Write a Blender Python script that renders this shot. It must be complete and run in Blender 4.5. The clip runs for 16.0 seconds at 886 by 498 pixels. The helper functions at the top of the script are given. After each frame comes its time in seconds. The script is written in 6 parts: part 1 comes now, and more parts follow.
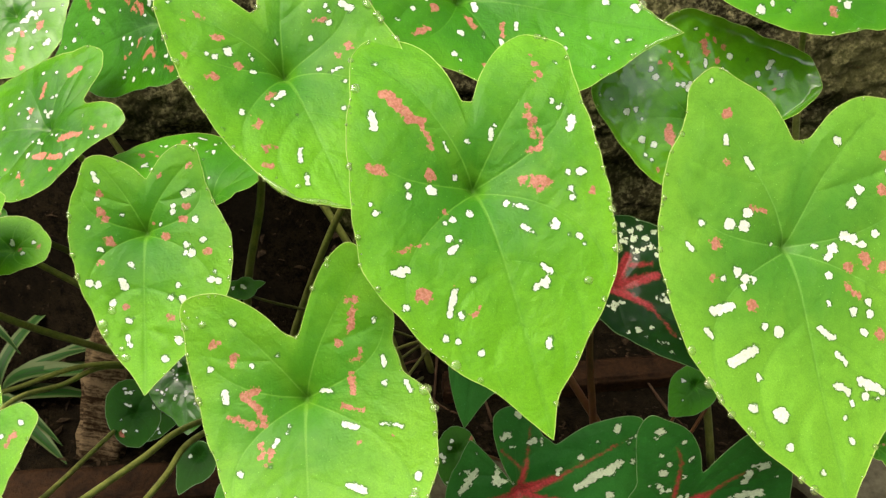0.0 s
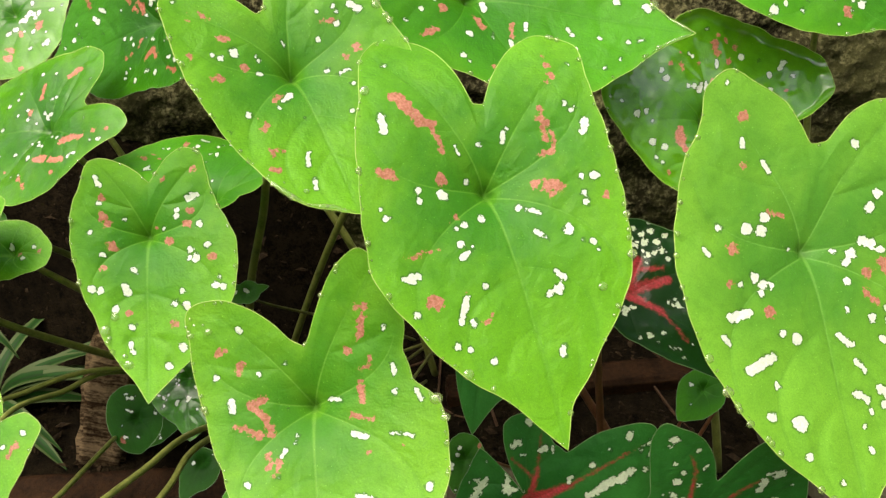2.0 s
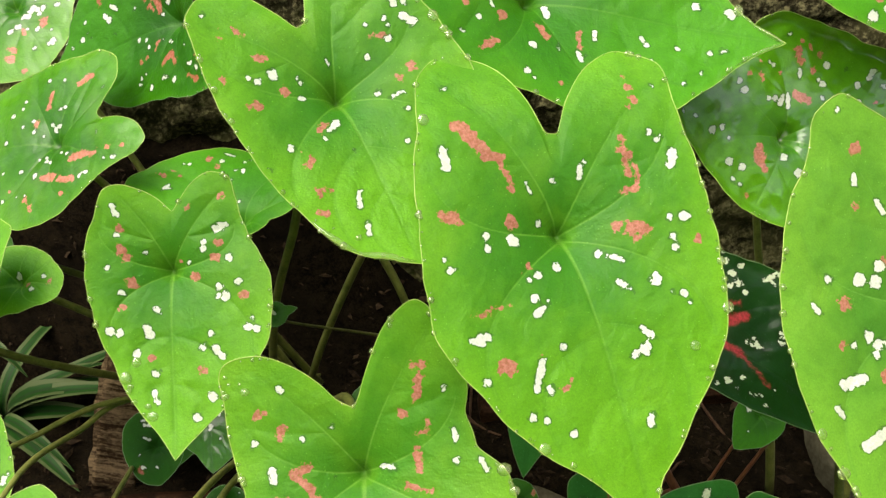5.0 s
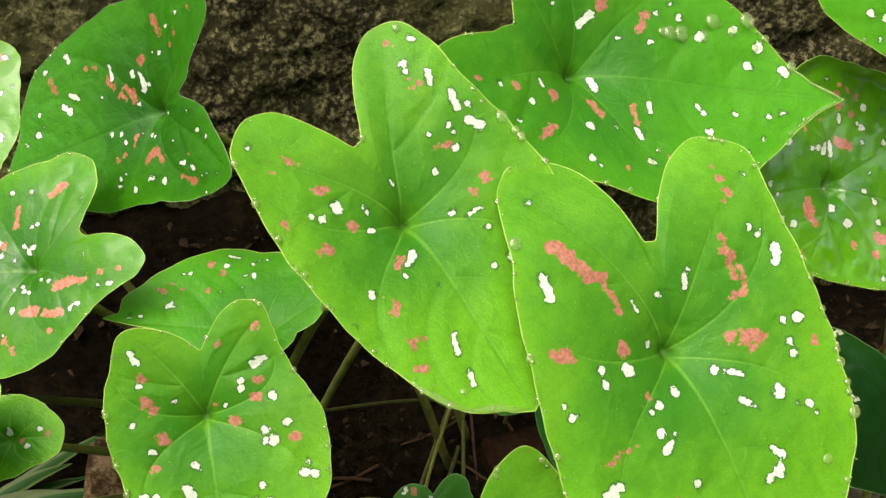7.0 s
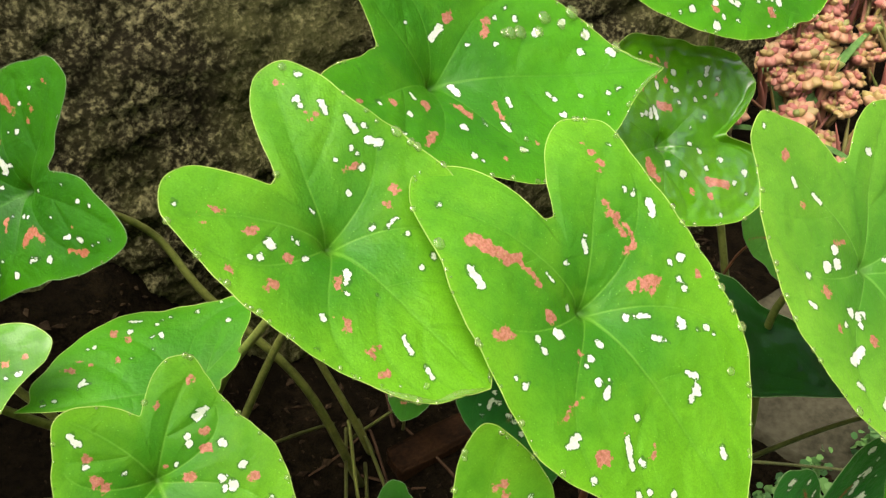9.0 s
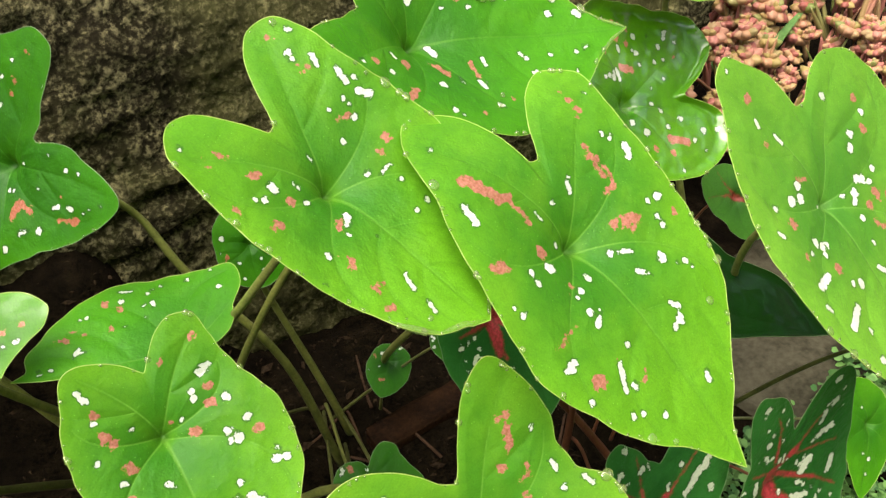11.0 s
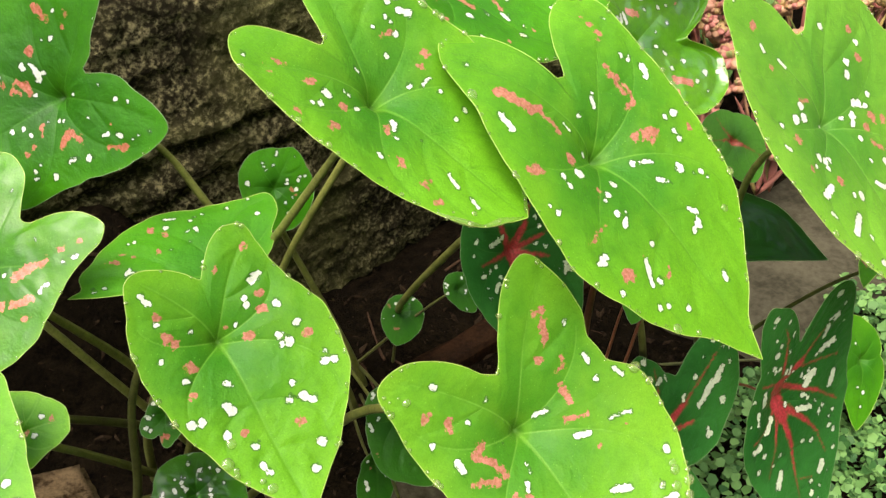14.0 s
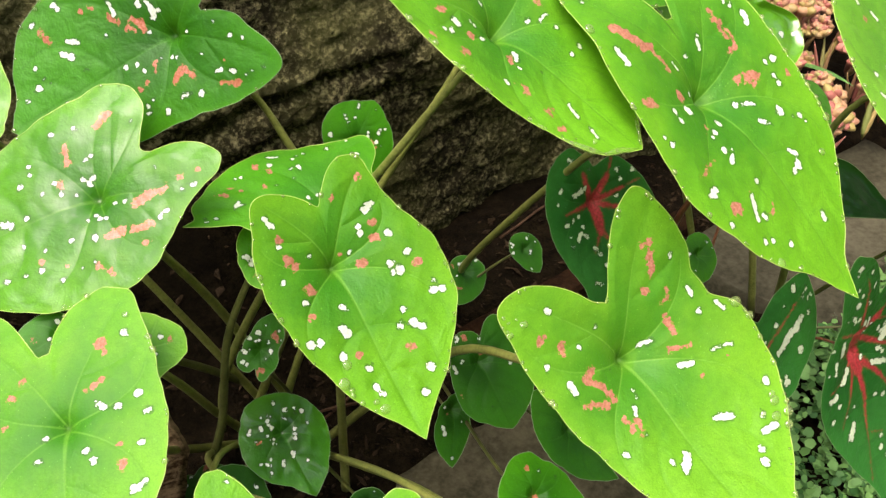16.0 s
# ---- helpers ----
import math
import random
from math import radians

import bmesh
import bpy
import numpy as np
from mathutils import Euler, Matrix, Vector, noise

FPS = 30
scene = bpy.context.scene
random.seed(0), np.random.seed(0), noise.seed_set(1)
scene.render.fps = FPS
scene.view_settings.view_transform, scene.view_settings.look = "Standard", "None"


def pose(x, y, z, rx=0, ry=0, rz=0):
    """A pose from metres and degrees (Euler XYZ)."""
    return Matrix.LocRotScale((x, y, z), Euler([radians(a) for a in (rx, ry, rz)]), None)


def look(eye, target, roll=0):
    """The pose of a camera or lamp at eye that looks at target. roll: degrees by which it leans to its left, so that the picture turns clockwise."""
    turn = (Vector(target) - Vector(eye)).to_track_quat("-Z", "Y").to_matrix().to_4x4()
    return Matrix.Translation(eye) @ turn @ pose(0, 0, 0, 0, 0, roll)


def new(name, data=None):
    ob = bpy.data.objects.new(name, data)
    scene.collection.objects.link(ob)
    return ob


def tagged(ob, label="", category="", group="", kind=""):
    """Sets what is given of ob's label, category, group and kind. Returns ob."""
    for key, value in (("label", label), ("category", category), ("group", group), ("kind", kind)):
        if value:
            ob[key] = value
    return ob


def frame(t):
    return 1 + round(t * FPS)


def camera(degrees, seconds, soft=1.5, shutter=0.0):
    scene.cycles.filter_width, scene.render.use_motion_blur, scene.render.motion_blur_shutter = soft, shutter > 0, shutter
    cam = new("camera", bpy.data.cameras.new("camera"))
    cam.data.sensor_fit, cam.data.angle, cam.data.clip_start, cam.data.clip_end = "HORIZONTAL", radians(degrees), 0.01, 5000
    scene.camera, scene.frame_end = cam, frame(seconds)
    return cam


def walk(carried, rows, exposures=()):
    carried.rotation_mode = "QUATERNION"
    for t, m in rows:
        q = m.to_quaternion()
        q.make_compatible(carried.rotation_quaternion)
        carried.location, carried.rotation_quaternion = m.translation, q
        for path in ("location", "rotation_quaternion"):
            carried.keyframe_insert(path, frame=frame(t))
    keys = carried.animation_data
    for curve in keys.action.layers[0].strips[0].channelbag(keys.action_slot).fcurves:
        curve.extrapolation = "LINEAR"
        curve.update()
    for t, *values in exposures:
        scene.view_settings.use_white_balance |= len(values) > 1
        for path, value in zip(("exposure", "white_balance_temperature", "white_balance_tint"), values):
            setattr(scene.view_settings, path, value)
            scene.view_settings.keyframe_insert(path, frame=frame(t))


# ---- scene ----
cam = camera(54.69, 16.0, soft=1.35)
ROWS = [
    (0.0, 0.0000, 0.0000, 0.6200, 52.00, -0.00, -0.00),
    (0.5, 0.0132, 0.0105, 0.6263, 52.02, 0.09, -0.26),
    (1.0, -0.0020, 0.0091, 0.6224, 51.98, 0.10, -0.19),
    (1.5, -0.0061, 0.0181, 0.6119, 51.89, -0.01, -0.20),
    (2.0, -0.0073, 0.0090, 0.6176, 51.88, -0.10, -0.26),
    (2.5, -0.0103, 0.0029, 0.6183, 51.93, -0.44, 0.09),
    (3.0, -0.0174, -0.0037, 0.6172, 51.96, -0.63, 0.21),
    (5.5, -0.0525, 0.1045, 0.6149, 48.92, -0.10, -0.33),
    (6.0, -0.0813, 0.1328, 0.6207, 48.47, -0.03, -1.14),
    (6.5, -0.1018, 0.1445, 0.6292, 47.82, -0.18, -4.56),
    (7.0, -0.1096, 0.1532, 0.6329, 47.94, -0.59, -9.15),
    (7.5, -0.1251, 0.1576, 0.6386, 48.05, -0.50, -14.79),
    (8.0, -0.1418, 0.1578, 0.6453, 48.19, -0.17, -20.04),
    (8.5, -0.1506, 0.1482, 0.6423, 49.14, 0.10, -24.01),
    (9.0, -0.1585, 0.1461, 0.6450, 49.32, 0.14, -26.43),
    (11.5, -0.1992, 0.1223, 0.6281, 50.12, -0.03, -31.32),
    (12.0, -0.2081, 0.1149, 0.6262, 49.98, -0.01, -31.55),
    (12.5, -0.2177, 0.1079, 0.6293, 50.17, -0.12, -31.83),
    (13.0, -0.2277, 0.1029, 0.6273, 50.25, -0.09, -32.20),
    (13.5, -0.2360, 0.1041, 0.6247, 50.23, -0.14, -32.44),
    (14.0, -0.2394, 0.1020, 0.6154, 50.25, -0.08, -32.71),
    (14.5, -0.2520, 0.1045, 0.6064, 50.12, -0.07, -32.96),
    (15.0, -0.2636, 0.1009, 0.6008, 50.13, -0.01, -33.06),
    (15.5, -0.2808, 0.1036, 0.5993, 50.03, -0.34, -32.34),
    (16.0, -0.2975, 0.1029, 0.5987, 50.04, -0.63, -31.57),
]
walk(cam, [(t, pose(x, y, z, rx, ry, rz)) for t, x, y, z, rx, ry, rz in ROWS], exposures=((0.0, 0.84, 7200, 9), (6.5, 0.77, 7050, 8), (9.0, 0.90, 7000, 9), (12.0, 0.97, 6900, 13), (16.0, 1.06, 6950, 15)))

# ---- light: bright overcast sky, soft sun from above ----
world = bpy.data.worlds.new("world")
scene.world = world
world.use_nodes = True
wn = world.node_tree
sky = wn.nodes.new("ShaderNodeTexSky")
sky.sky_type = "NISHITA"
sky.sun_disc = False
sky.sun_elevation, sky.sun_rotation = radians(71), radians(-112)
sky.air_density, sky.dust_density, sky.ozone_density = 1.0, 6.0, 1.0
wn.nodes["Background"].inputs["Strength"].default_value = 0.17
pale_sky = wn.nodes.new("ShaderNodeHueSaturation")
pale_sky.inputs["Saturation"].default_value = 0.55
wn.links.new(sky.outputs["Color"], pale_sky.inputs["Color"])
wn.links.new(pale_sky.outputs["Color"], wn.nodes["Background"].inputs["Color"])
sun = new("sun", bpy.data.lights.new("sun", "SUN"))
sun.data.energy, sun.data.angle, sun.data.color = 1.9, radians(60), (1.0, 0.97, 0.9)
sun.matrix_world = look((-0.30, -0.12, 0.94), (0, 0, 0))

# ---- materials ----


def material(name, rough=0.5):
    m = bpy.data.materials.new(name)
    m.use_nodes = True
    nt = m.node_tree
    b = nt.nodes["Principled BSDF"]
    b.inputs["Roughness"].default_value = rough
    return m, nt, b


def node(nt, kind, **values):
    n = nt.nodes.new("ShaderNode" + kind)
    for key, value in values.items():
        n.inputs[key].default_value = value
    return n


def math_node(nt, op, a, b=0.0, c=0.0):
    n = nt.nodes.new("ShaderNodeMath")
    n.operation = op
    for i, x in enumerate((a, b, c)):
        if isinstance(x, (int, float)):
            n.inputs[i].default_value = x
        else:
            nt.links.new(x, n.inputs[i])
    return n.outputs[0]


def smooth(nt, x, lo, hi):
    n = nt.nodes.new("ShaderNodeMapRange")
    n.interpolation_type = "SMOOTHSTEP"
    n.inputs["From Min"].default_value, n.inputs["From Max"].default_value = lo, hi
    nt.links.new(x, n.inputs["Value"])
    return n.outputs["Result"]


def mix(nt, fac, a, b):
    n = nt.nodes.new("ShaderNodeMix")
    n.data_type = "RGBA"
    if isinstance(fac, (int, float)):
        n.inputs[0].default_value = fac
    else:
        nt.links.new(fac, n.inputs[0])
    for i, x in ((6, a), (7, b)):
        if isinstance(x, tuple):
            n.inputs[i].default_value = (*x, 1)
        else:
            nt.links.new(x, n.inputs[i])
    return n.outputs[2]


def grain(nt, scale, detail=4.0, rough=0.55, distort=0.0):
    co = nt.nodes.new("ShaderNodeTexCoord")
    n = node(nt, "TexNoise", Scale=scale, Detail=detail, Roughness=rough, Distortion=distort)
    nt.links.new(co.outputs["Object"], n.inputs["Vector"])
    return n.outputs["Fac"]


def attr(nt, name):
    n = nt.nodes.new("ShaderNodeAttribute")
    n.attribute_name = name
    return n.outputs["Fac"]


def bump(nt, bsdf, height, strength=0.3, distance=0.001):
    n = node(nt, "Bump", Strength=strength, Distance=distance)
    nt.links.new(height, n.inputs["Height"])
    nt.links.new(n.outputs["Normal"], bsdf.inputs["Normal"])


def leaf_material(name, deep, fresh, edge, veins, rough=0.42, pale=(0.74, 0.80, 0.66), blush=(0.36, 0.118, 0.078), through_light=0.25, coat=0.0, ragged=0.9, soft_red=False, film_rough=0.12, film_ior=1.4, gloss=0.2):
    """A leaf: green between two tones, lighter veins, pale and pink flecks held as distances in millimetres."""
    m, nt, b = material(name, rough)
    big, fine = grain(nt, 17, 3.0), grain(nt, 160, 5.0, 0.6)
    tone = math_node(nt, "MULTIPLY_ADD", big, 0.42, math_node(nt, "MULTIPLY_ADD", grain(nt, 62, 3.0), 0.26, math_node(nt, "MULTIPLY_ADD", fine, 0.3, 0.19)))
    tone = math_node(nt, "ADD", tone, math_node(nt, "MULTIPLY", smooth(nt, attr(nt, "rim"), 18.0, 0.0), 0.06))
    # the blade yellows towards its tip
    tone = math_node(nt, "ADD", tone, math_node(nt, "MULTIPLY", smooth(nt, attr(nt, "along"), -0.3, 1.0), 0.2))
    # and deepens round the stalk's joint and into the lobes: pigment plus hollow's shade
    tone = math_node(nt, "SUBTRACT", tone, math_node(nt, "MULTIPLY", smooth(nt, attr(nt, "hub"), 0.62, 0.0), 0.36))
    col = mix(nt, smooth(nt, tone, 0.30, 1.02), deep, fresh)
    col = mix(nt, math_node(nt, "MULTIPLY", smooth(nt, grain(nt, 27, 3.0, 0.6, 0.8), 0.45, 0.75), 0.22), col, edge)
    col = mix(nt, math_node(nt, "MULTIPLY", smooth(nt, attr(nt, "rim"), 4.0, 0.0), 0.16), col, edge)
    vein = attr(nt, "vein")
    col = mix(nt, math_node(nt, "MULTIPLY", smooth(nt, vein, 2.0, 0.8), 0.2), col, deep)
    fade = math_node(nt, "MULTIPLY_ADD", smooth(nt, attr(nt, "hub"), 0.65, 0.05), 0.26, 0.17)
    col = mix(nt, math_node(nt, "MULTIPLY", smooth(nt, vein, 0.72, 0.2), fade), col, veins)
    # the shadowed pit where the stalk joins, its dark put into the colour
    col = mix(nt, math_node(nt, "MULTIPLY", smooth(nt, attr(nt, "hub"), 0.045, 0.01), 0.55), col, tuple(c * 0.4 for c in deep))
    edge_noise = math_node(nt, "MULTIPLY", math_node(nt, "SUBTRACT", grain(nt, 420, 3.0, 0.7), 0.5), ragged * 0.9)
    cells = node(nt, "TexVoronoi", Scale=780.0)
    co = nt.nodes.new("ShaderNodeTexCoord")
    nt.links.new(co.outputs["Object"], cells.inputs["Vector"])
    sep = nt.nodes.new("ShaderNodeSeparateColor")
    nt.links.new(cells.outputs["Color"], sep.inputs[0])
    bits = math_node(nt, "MULTIPLY", math_node(nt, "SUBTRACT", sep.outputs[0], 0.5), 0.8 * ragged)
    lumps = math_node(nt, "MULTIPLY", math_node(nt, "SUBTRACT", grain(nt, 230, 2.0, 0.6), 0.5), 4.2)
    wob = math_node(nt, "ADD", math_node(nt, "ADD", math_node(nt, "ADD", edge_noise, bits), lumps), -0.1)
    pink = math_node(nt, "MULTIPLY_ADD", wob, 0.7 if soft_red else 1.6, attr(nt, "pink"))
    white = math_node(nt, "ADD", attr(nt, "white"), wob)
    blush_var = mix(nt, smooth(nt, grain(nt, 700, 3.0), 0.35, 0.65), blush, tuple(c * 0.6 for c in blush) if soft_red else tuple(min(1, c * 1.3 + 0.05) for c in blush))
    if not soft_red:
        col = mix(nt, math_node(nt, "MULTIPLY", smooth(nt, pink, -0.25, 0.0), 0.6), col, (0.34, 0.22, 0.05))
    col = mix(nt, smooth(nt, pink, *((-1.1, 1.6) if soft_red else (0.02, 0.26))), col, blush_var)
    # a thin dull ring borders the white flecks
    col = mix(nt, math_node(nt, "MULTIPLY", smooth(nt, white, -1.0, -0.3), 0.75), col, tuple(c * 0.42 + 0.012 for c in deep))
    pale_var = mix(nt, smooth(nt, grain(nt, 600, 3.0), 0.3, 0.7), tuple(c * 0.82 for c in pale), pale)
    col = mix(nt, smooth(nt, white, -0.05, 0.16), col, pale_var)
    # tiny pale points and dull specks all over the blade
    dust = node(nt, "TexVoronoi", Scale=430.0)
    nt.links.new(co.outputs["Object"], dust.inputs["Vector"])
    points = math_node(nt, "MULTIPLY", smooth(nt, dust.outputs["Distance"], 0.16, 0.07), math_node(nt, "GREATER_THAN", grain(nt, 90, 2.0), 0.5))
    col = mix(nt, math_node(nt, "MULTIPLY", points, 0.4), col, tuple(min(1, c * 1.5 + 0.05) for c in fresh))
    mottled = smooth(nt, grain(nt, 1300, 3.0, 0.7), 0.38, 0.66)
    col = mix(nt, math_node(nt, "MULTIPLY", mottled, 0.22), col, tuple(c * 0.45 for c in deep))
    blots = smooth(nt, grain(nt, 300, 4.0, 0.75), 0.45, 0.7)
    col = mix(nt, math_node(nt, "MULTIPLY", blots, 0.14), col, tuple(c * 0.5 for c in deep))
    nt.links.new(col, b.inputs["Base Color"])
    b.inputs["Specular IOR Level"].default_value = gloss
    if coat:
        film = smooth(nt, grain(nt, 38, 4.0, 0.6, 1.2), 0.45, 0.56)
        nt.links.new(math_node(nt, "MULTIPLY_ADD", film, 0.75 * coat, 0.25 * coat), b.inputs["Coat Weight"])
        nt.links.new(math_node(nt, "MULTIPLY_ADD", grain(nt, 70, 3.0), 0.09 if coat > 0.7 else 0.25, film_rough), b.inputs["Coat Roughness"])
        b.inputs["Coat IOR"].default_value = film_ior
    r = node(nt, "MapRange")
    r.inputs["To Min"].default_value, r.inputs["To Max"].default_value = rough - 0.1, rough + 0.12
    nt.links.new(fine, r.inputs["Value"])
    nt.links.new(r.outputs["Result"], b.inputs["Roughness"])
    h = math_node(nt, "ADD", math_node(nt, "MULTIPLY", grain(nt, 900, 3.0), 0.5), math_node(nt, "MULTIPLY", grain(nt, 220, 3.0), 0.9))
    h = math_node(nt, "ADD", h, math_node(nt, "MULTIPLY", grain(nt, 75, 3.0, 0.6, 0.5), 3.2))
    bump(nt, b, h, 0.5, 0.0008)
    tr = nt.nodes.new("ShaderNodeBsdfTranslucent")
    nt.links.new(mix(nt, 0.35, col, (0.35, 0.6, 0.03)), tr.inputs["Color"])
    ms = nt.nodes.new("ShaderNodeMixShader")
    ms.inputs[0].default_value = through_light
    nt.links.new(b.outputs[0], ms.inputs[1])
    nt.links.new(tr.outputs[0], ms.inputs[2])
    nt.links.new(ms.outputs[0], nt.nodes["Material Output"].inputs["Surface"])
    return m


def plain(name, a, b_col, scale, rough=0.6, rel=0.4, dist=0.001, detail=6.0, spec=0.4):
    m, nt, b = material(name, rough)
    n1, n2 = grain(nt, scale, detail, 0.65), grain(nt, scale * 7, 4.0, 0.6)
    f = math_node(nt, "MULTIPLY_ADD", n2, 0.5, math_node(nt, "MULTIPLY", n1, 0.75))
    nt.links.new(mix(nt, smooth(nt, f, 0.35, 0.85), a, b_col), b.inputs["Base Color"])
    b.inputs["Specular IOR Level"].default_value = spec
    bump(nt, b, f, rel, dist)
    return m


LIGHT_GREEN = leaf_material("leaf_light_green", (0.034, 0.185, 0.009), (0.130, 0.38, 0.014), (0.21, 0.44, 0.02), (0.19, 0.43, 0.05))
YELLOW_GREEN = leaf_material("leaf_yellow_green", (0.046, 0.21, 0.011), (0.150, 0.395, 0.018), (0.23, 0.45, 0.025), (0.22, 0.45, 0.06))
# paler and bluer for the right leaf: its sky sheen is in the colour
SHEEN_GREEN = leaf_material("leaf_sheen_green", (0.054, 0.21, 0.018), (0.165, 0.41, 0.032), (0.23, 0.46, 0.04), (0.21, 0.45, 0.08), rough=0.4)
MID_GREEN = leaf_material("leaf_mid_green", (0.026, 0.165, 0.006), (0.066, 0.30, 0.007), (0.14, 0.36, 0.014), (0.12, 0.33, 0.03), rough=0.42)
DARK_GREEN = leaf_material("leaf_dark_green", (0.012, 0.10, 0.002), (0.040, 0.22, 0.004), (0.07, 0.27, 0.008), (0.06, 0.23, 0.02), rough=0.42, coat=0.08, film_rough=0.1, blush=(0.33, 0.085, 0.045))
WET_GREEN = leaf_material("leaf_wet_green", (0.024, 0.145, 0.004), (0.085, 0.30, 0.006), (0.18, 0.38, 0.02), (0.12, 0.30, 0.03), rough=0.36, coat=0.8, film_rough=0.05, blush=(0.45, 0.14, 0.09))
CUP_GREEN = leaf_material("leaf_cupped_green", (0.035, 0.18, 0.004), (0.105, 0.35, 0.008), (0.18, 0.40, 0.02), (0.13, 0.34, 0.03), rough=0.36, coat=1.0, film_rough=0.02, film_ior=2.1, blush=(0.45, 0.14, 0.09))
GLOSSY_DARK = leaf_material("leaf_glossy_dark", (0.010, 0.080, 0.003), (0.032, 0.18, 0.006), (0.07, 0.24, 0.012), (0.05, 0.20, 0.02), rough=0.36, coat=1.0, film_rough=0.03, film_ior=1.5, blush=(0.42, 0.10, 0.05))
# two darkened greens for low leaves: the clump's shade is in the colour
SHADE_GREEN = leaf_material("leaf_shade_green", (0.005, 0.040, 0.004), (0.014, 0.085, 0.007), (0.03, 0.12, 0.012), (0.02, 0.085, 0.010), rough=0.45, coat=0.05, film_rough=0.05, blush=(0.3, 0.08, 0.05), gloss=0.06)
HALF_SHADE_GREEN = leaf_material("leaf_half_shade_green", (0.007, 0.066, 0.003), (0.024, 0.145, 0.006), (0.05, 0.19, 0.012), (0.04, 0.15, 0.014), rough=0.44, coat=0.12, film_rough=0.1, blush=(0.3, 0.08, 0.05))
RED = dict(pale=(0.62, 0.70, 0.48), blush=(0.40, 0.036, 0.045), through_light=0.15, ragged=1.7, soft_red=True)
RED_VEINED = leaf_material("leaf_red_veined", (0.009, 0.080, 0.012), (0.030, 0.170, 0.028), (0.042, 0.19, 0.028), (0.04, 0.15, 0.03), rough=0.4, coat=0.08, gloss=0.12, **RED)
RED_SCRAP = leaf_material("leaf_red_scrap", (0.025, 0.11, 0.012), (0.06, 0.22, 0.02), (0.09, 0.25, 0.02), (0.06, 0.18, 0.02), rough=0.42, coat=0.2, **dict(RED, blush=(0.30, 0.045, 0.035)))
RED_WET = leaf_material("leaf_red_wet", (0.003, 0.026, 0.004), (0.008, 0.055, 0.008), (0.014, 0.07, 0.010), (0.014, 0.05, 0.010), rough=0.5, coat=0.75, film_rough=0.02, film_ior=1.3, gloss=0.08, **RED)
MARGIN = plain("leaf_margin", (0.15, 0.32, 0.025), (0.36, 0.47, 0.11), 60, 0.45, 0.1)
MARGIN_DARK = plain("leaf_margin_dark", (0.05, 0.13, 0.03), (0.15, 0.24, 0.09), 60, 0.5, 0.1)
STALK = plain("leaf_stalk", (0.075, 0.088, 0.018), (0.21, 0.225, 0.055), 90, 0.42, 0.3, 0.0006)
# shaded copy of the stalk colour, for the low leaves
STALK_SHADE = plain("leaf_stalk_shade", (0.030, 0.034, 0.008), (0.10, 0.11, 0.028), 90, 0.45, 0.3, 0.0006)
STALK_RED = plain("leaf_stalk_red", (0.09, 0.03, 0.015), (0.17, 0.07, 0.03), 90, 0.42, 0.3, 0.0006)
WATER, nt, b = material("water", 0.02)
b.inputs["Transmission Weight"].default_value, b.inputs["IOR"].default_value = 1.0, 1.33
clear = nt.nodes.new("ShaderNodeBsdfTransparent")
clear.inputs["Color"].default_value = (0.97, 1.0, 0.9, 1)
# glow and gleam: yellow-green colour standing in for light gathered inside a drop
glow = nt.nodes.new("ShaderNodeBsdfTranslucent")
glow.inputs["Color"].default_value = (0.8, 0.95, 0.4, 1)
shine = nt.nodes.new("ShaderNodeBsdfGlossy")
shine.inputs["Roughness"].default_value = 0.02
facing = nt.nodes.new("ShaderNodeLayerWeight")
facing.inputs["Blend"].default_value = 0.5
film_edge = math_node(nt, "MULTIPLY_ADD", math_node(nt, "POWER", facing.outputs["Facing"], 3.0), 0.4, 0.06)
gleam = nt.nodes.new("ShaderNodeBsdfDiffuse")
gleam.inputs["Color"].default_value = (0.72, 0.88, 0.30, 1)
last = clear.outputs[0]
for share, shader in ((0.45, b), (0.16, glow), (0.08, gleam), (film_edge, shine)):
    blend = nt.nodes.new("ShaderNodeMixShader")
    if isinstance(share, float):
        blend.inputs[0].default_value = share
    else:
        nt.links.new(share, blend.inputs[0])
    nt.links.new(last, blend.inputs[1])
    nt.links.new(shader.outputs[0], blend.inputs[2])
    last = blend.outputs[0]
nt.links.new(last, nt.nodes["Material Output"].inputs["Surface"])

# ---- meshes ----


def link_mesh(name, verts, faces, mat, parent=None, label="", smooth_faces=True):
    me = bpy.data.meshes.new(name)
    me.from_pydata([tuple(v) for v in verts], [], [tuple(f) for f in faces])
    me.materials.append(mat)
    me.polygons.foreach_set("use_smooth", [smooth_faces] * len(me.polygons))
    me.update()
    ob = new(name, me)
    ob.parent = parent
    if label:
        tagged(ob, label)
    return ob


def part(name, bm, mat, parent=None, label="", smooth_faces=True):
    me = bpy.data.meshes.new(name)
    bm.to_mesh(me)
    bm.free()
    me.materials.append(mat)
    me.polygons.foreach_set("use_smooth", [smooth_faces] * len(me.polygons))
    ob = new(name, me)
    ob.parent = parent
    if label:
        tagged(ob, label)
    return ob


def root(name, at, label, category, group=""):
    ob = new(name)
    ob.matrix_world = pose(*at)
    ob.empty_display_size = 0.02
    return tagged(ob, label, category, group)


ANGLES = (0, 4, 10, 20, 34, 50, 66, 82, 98, 112, 124, 135, 145, 154, 162, 169, 175)


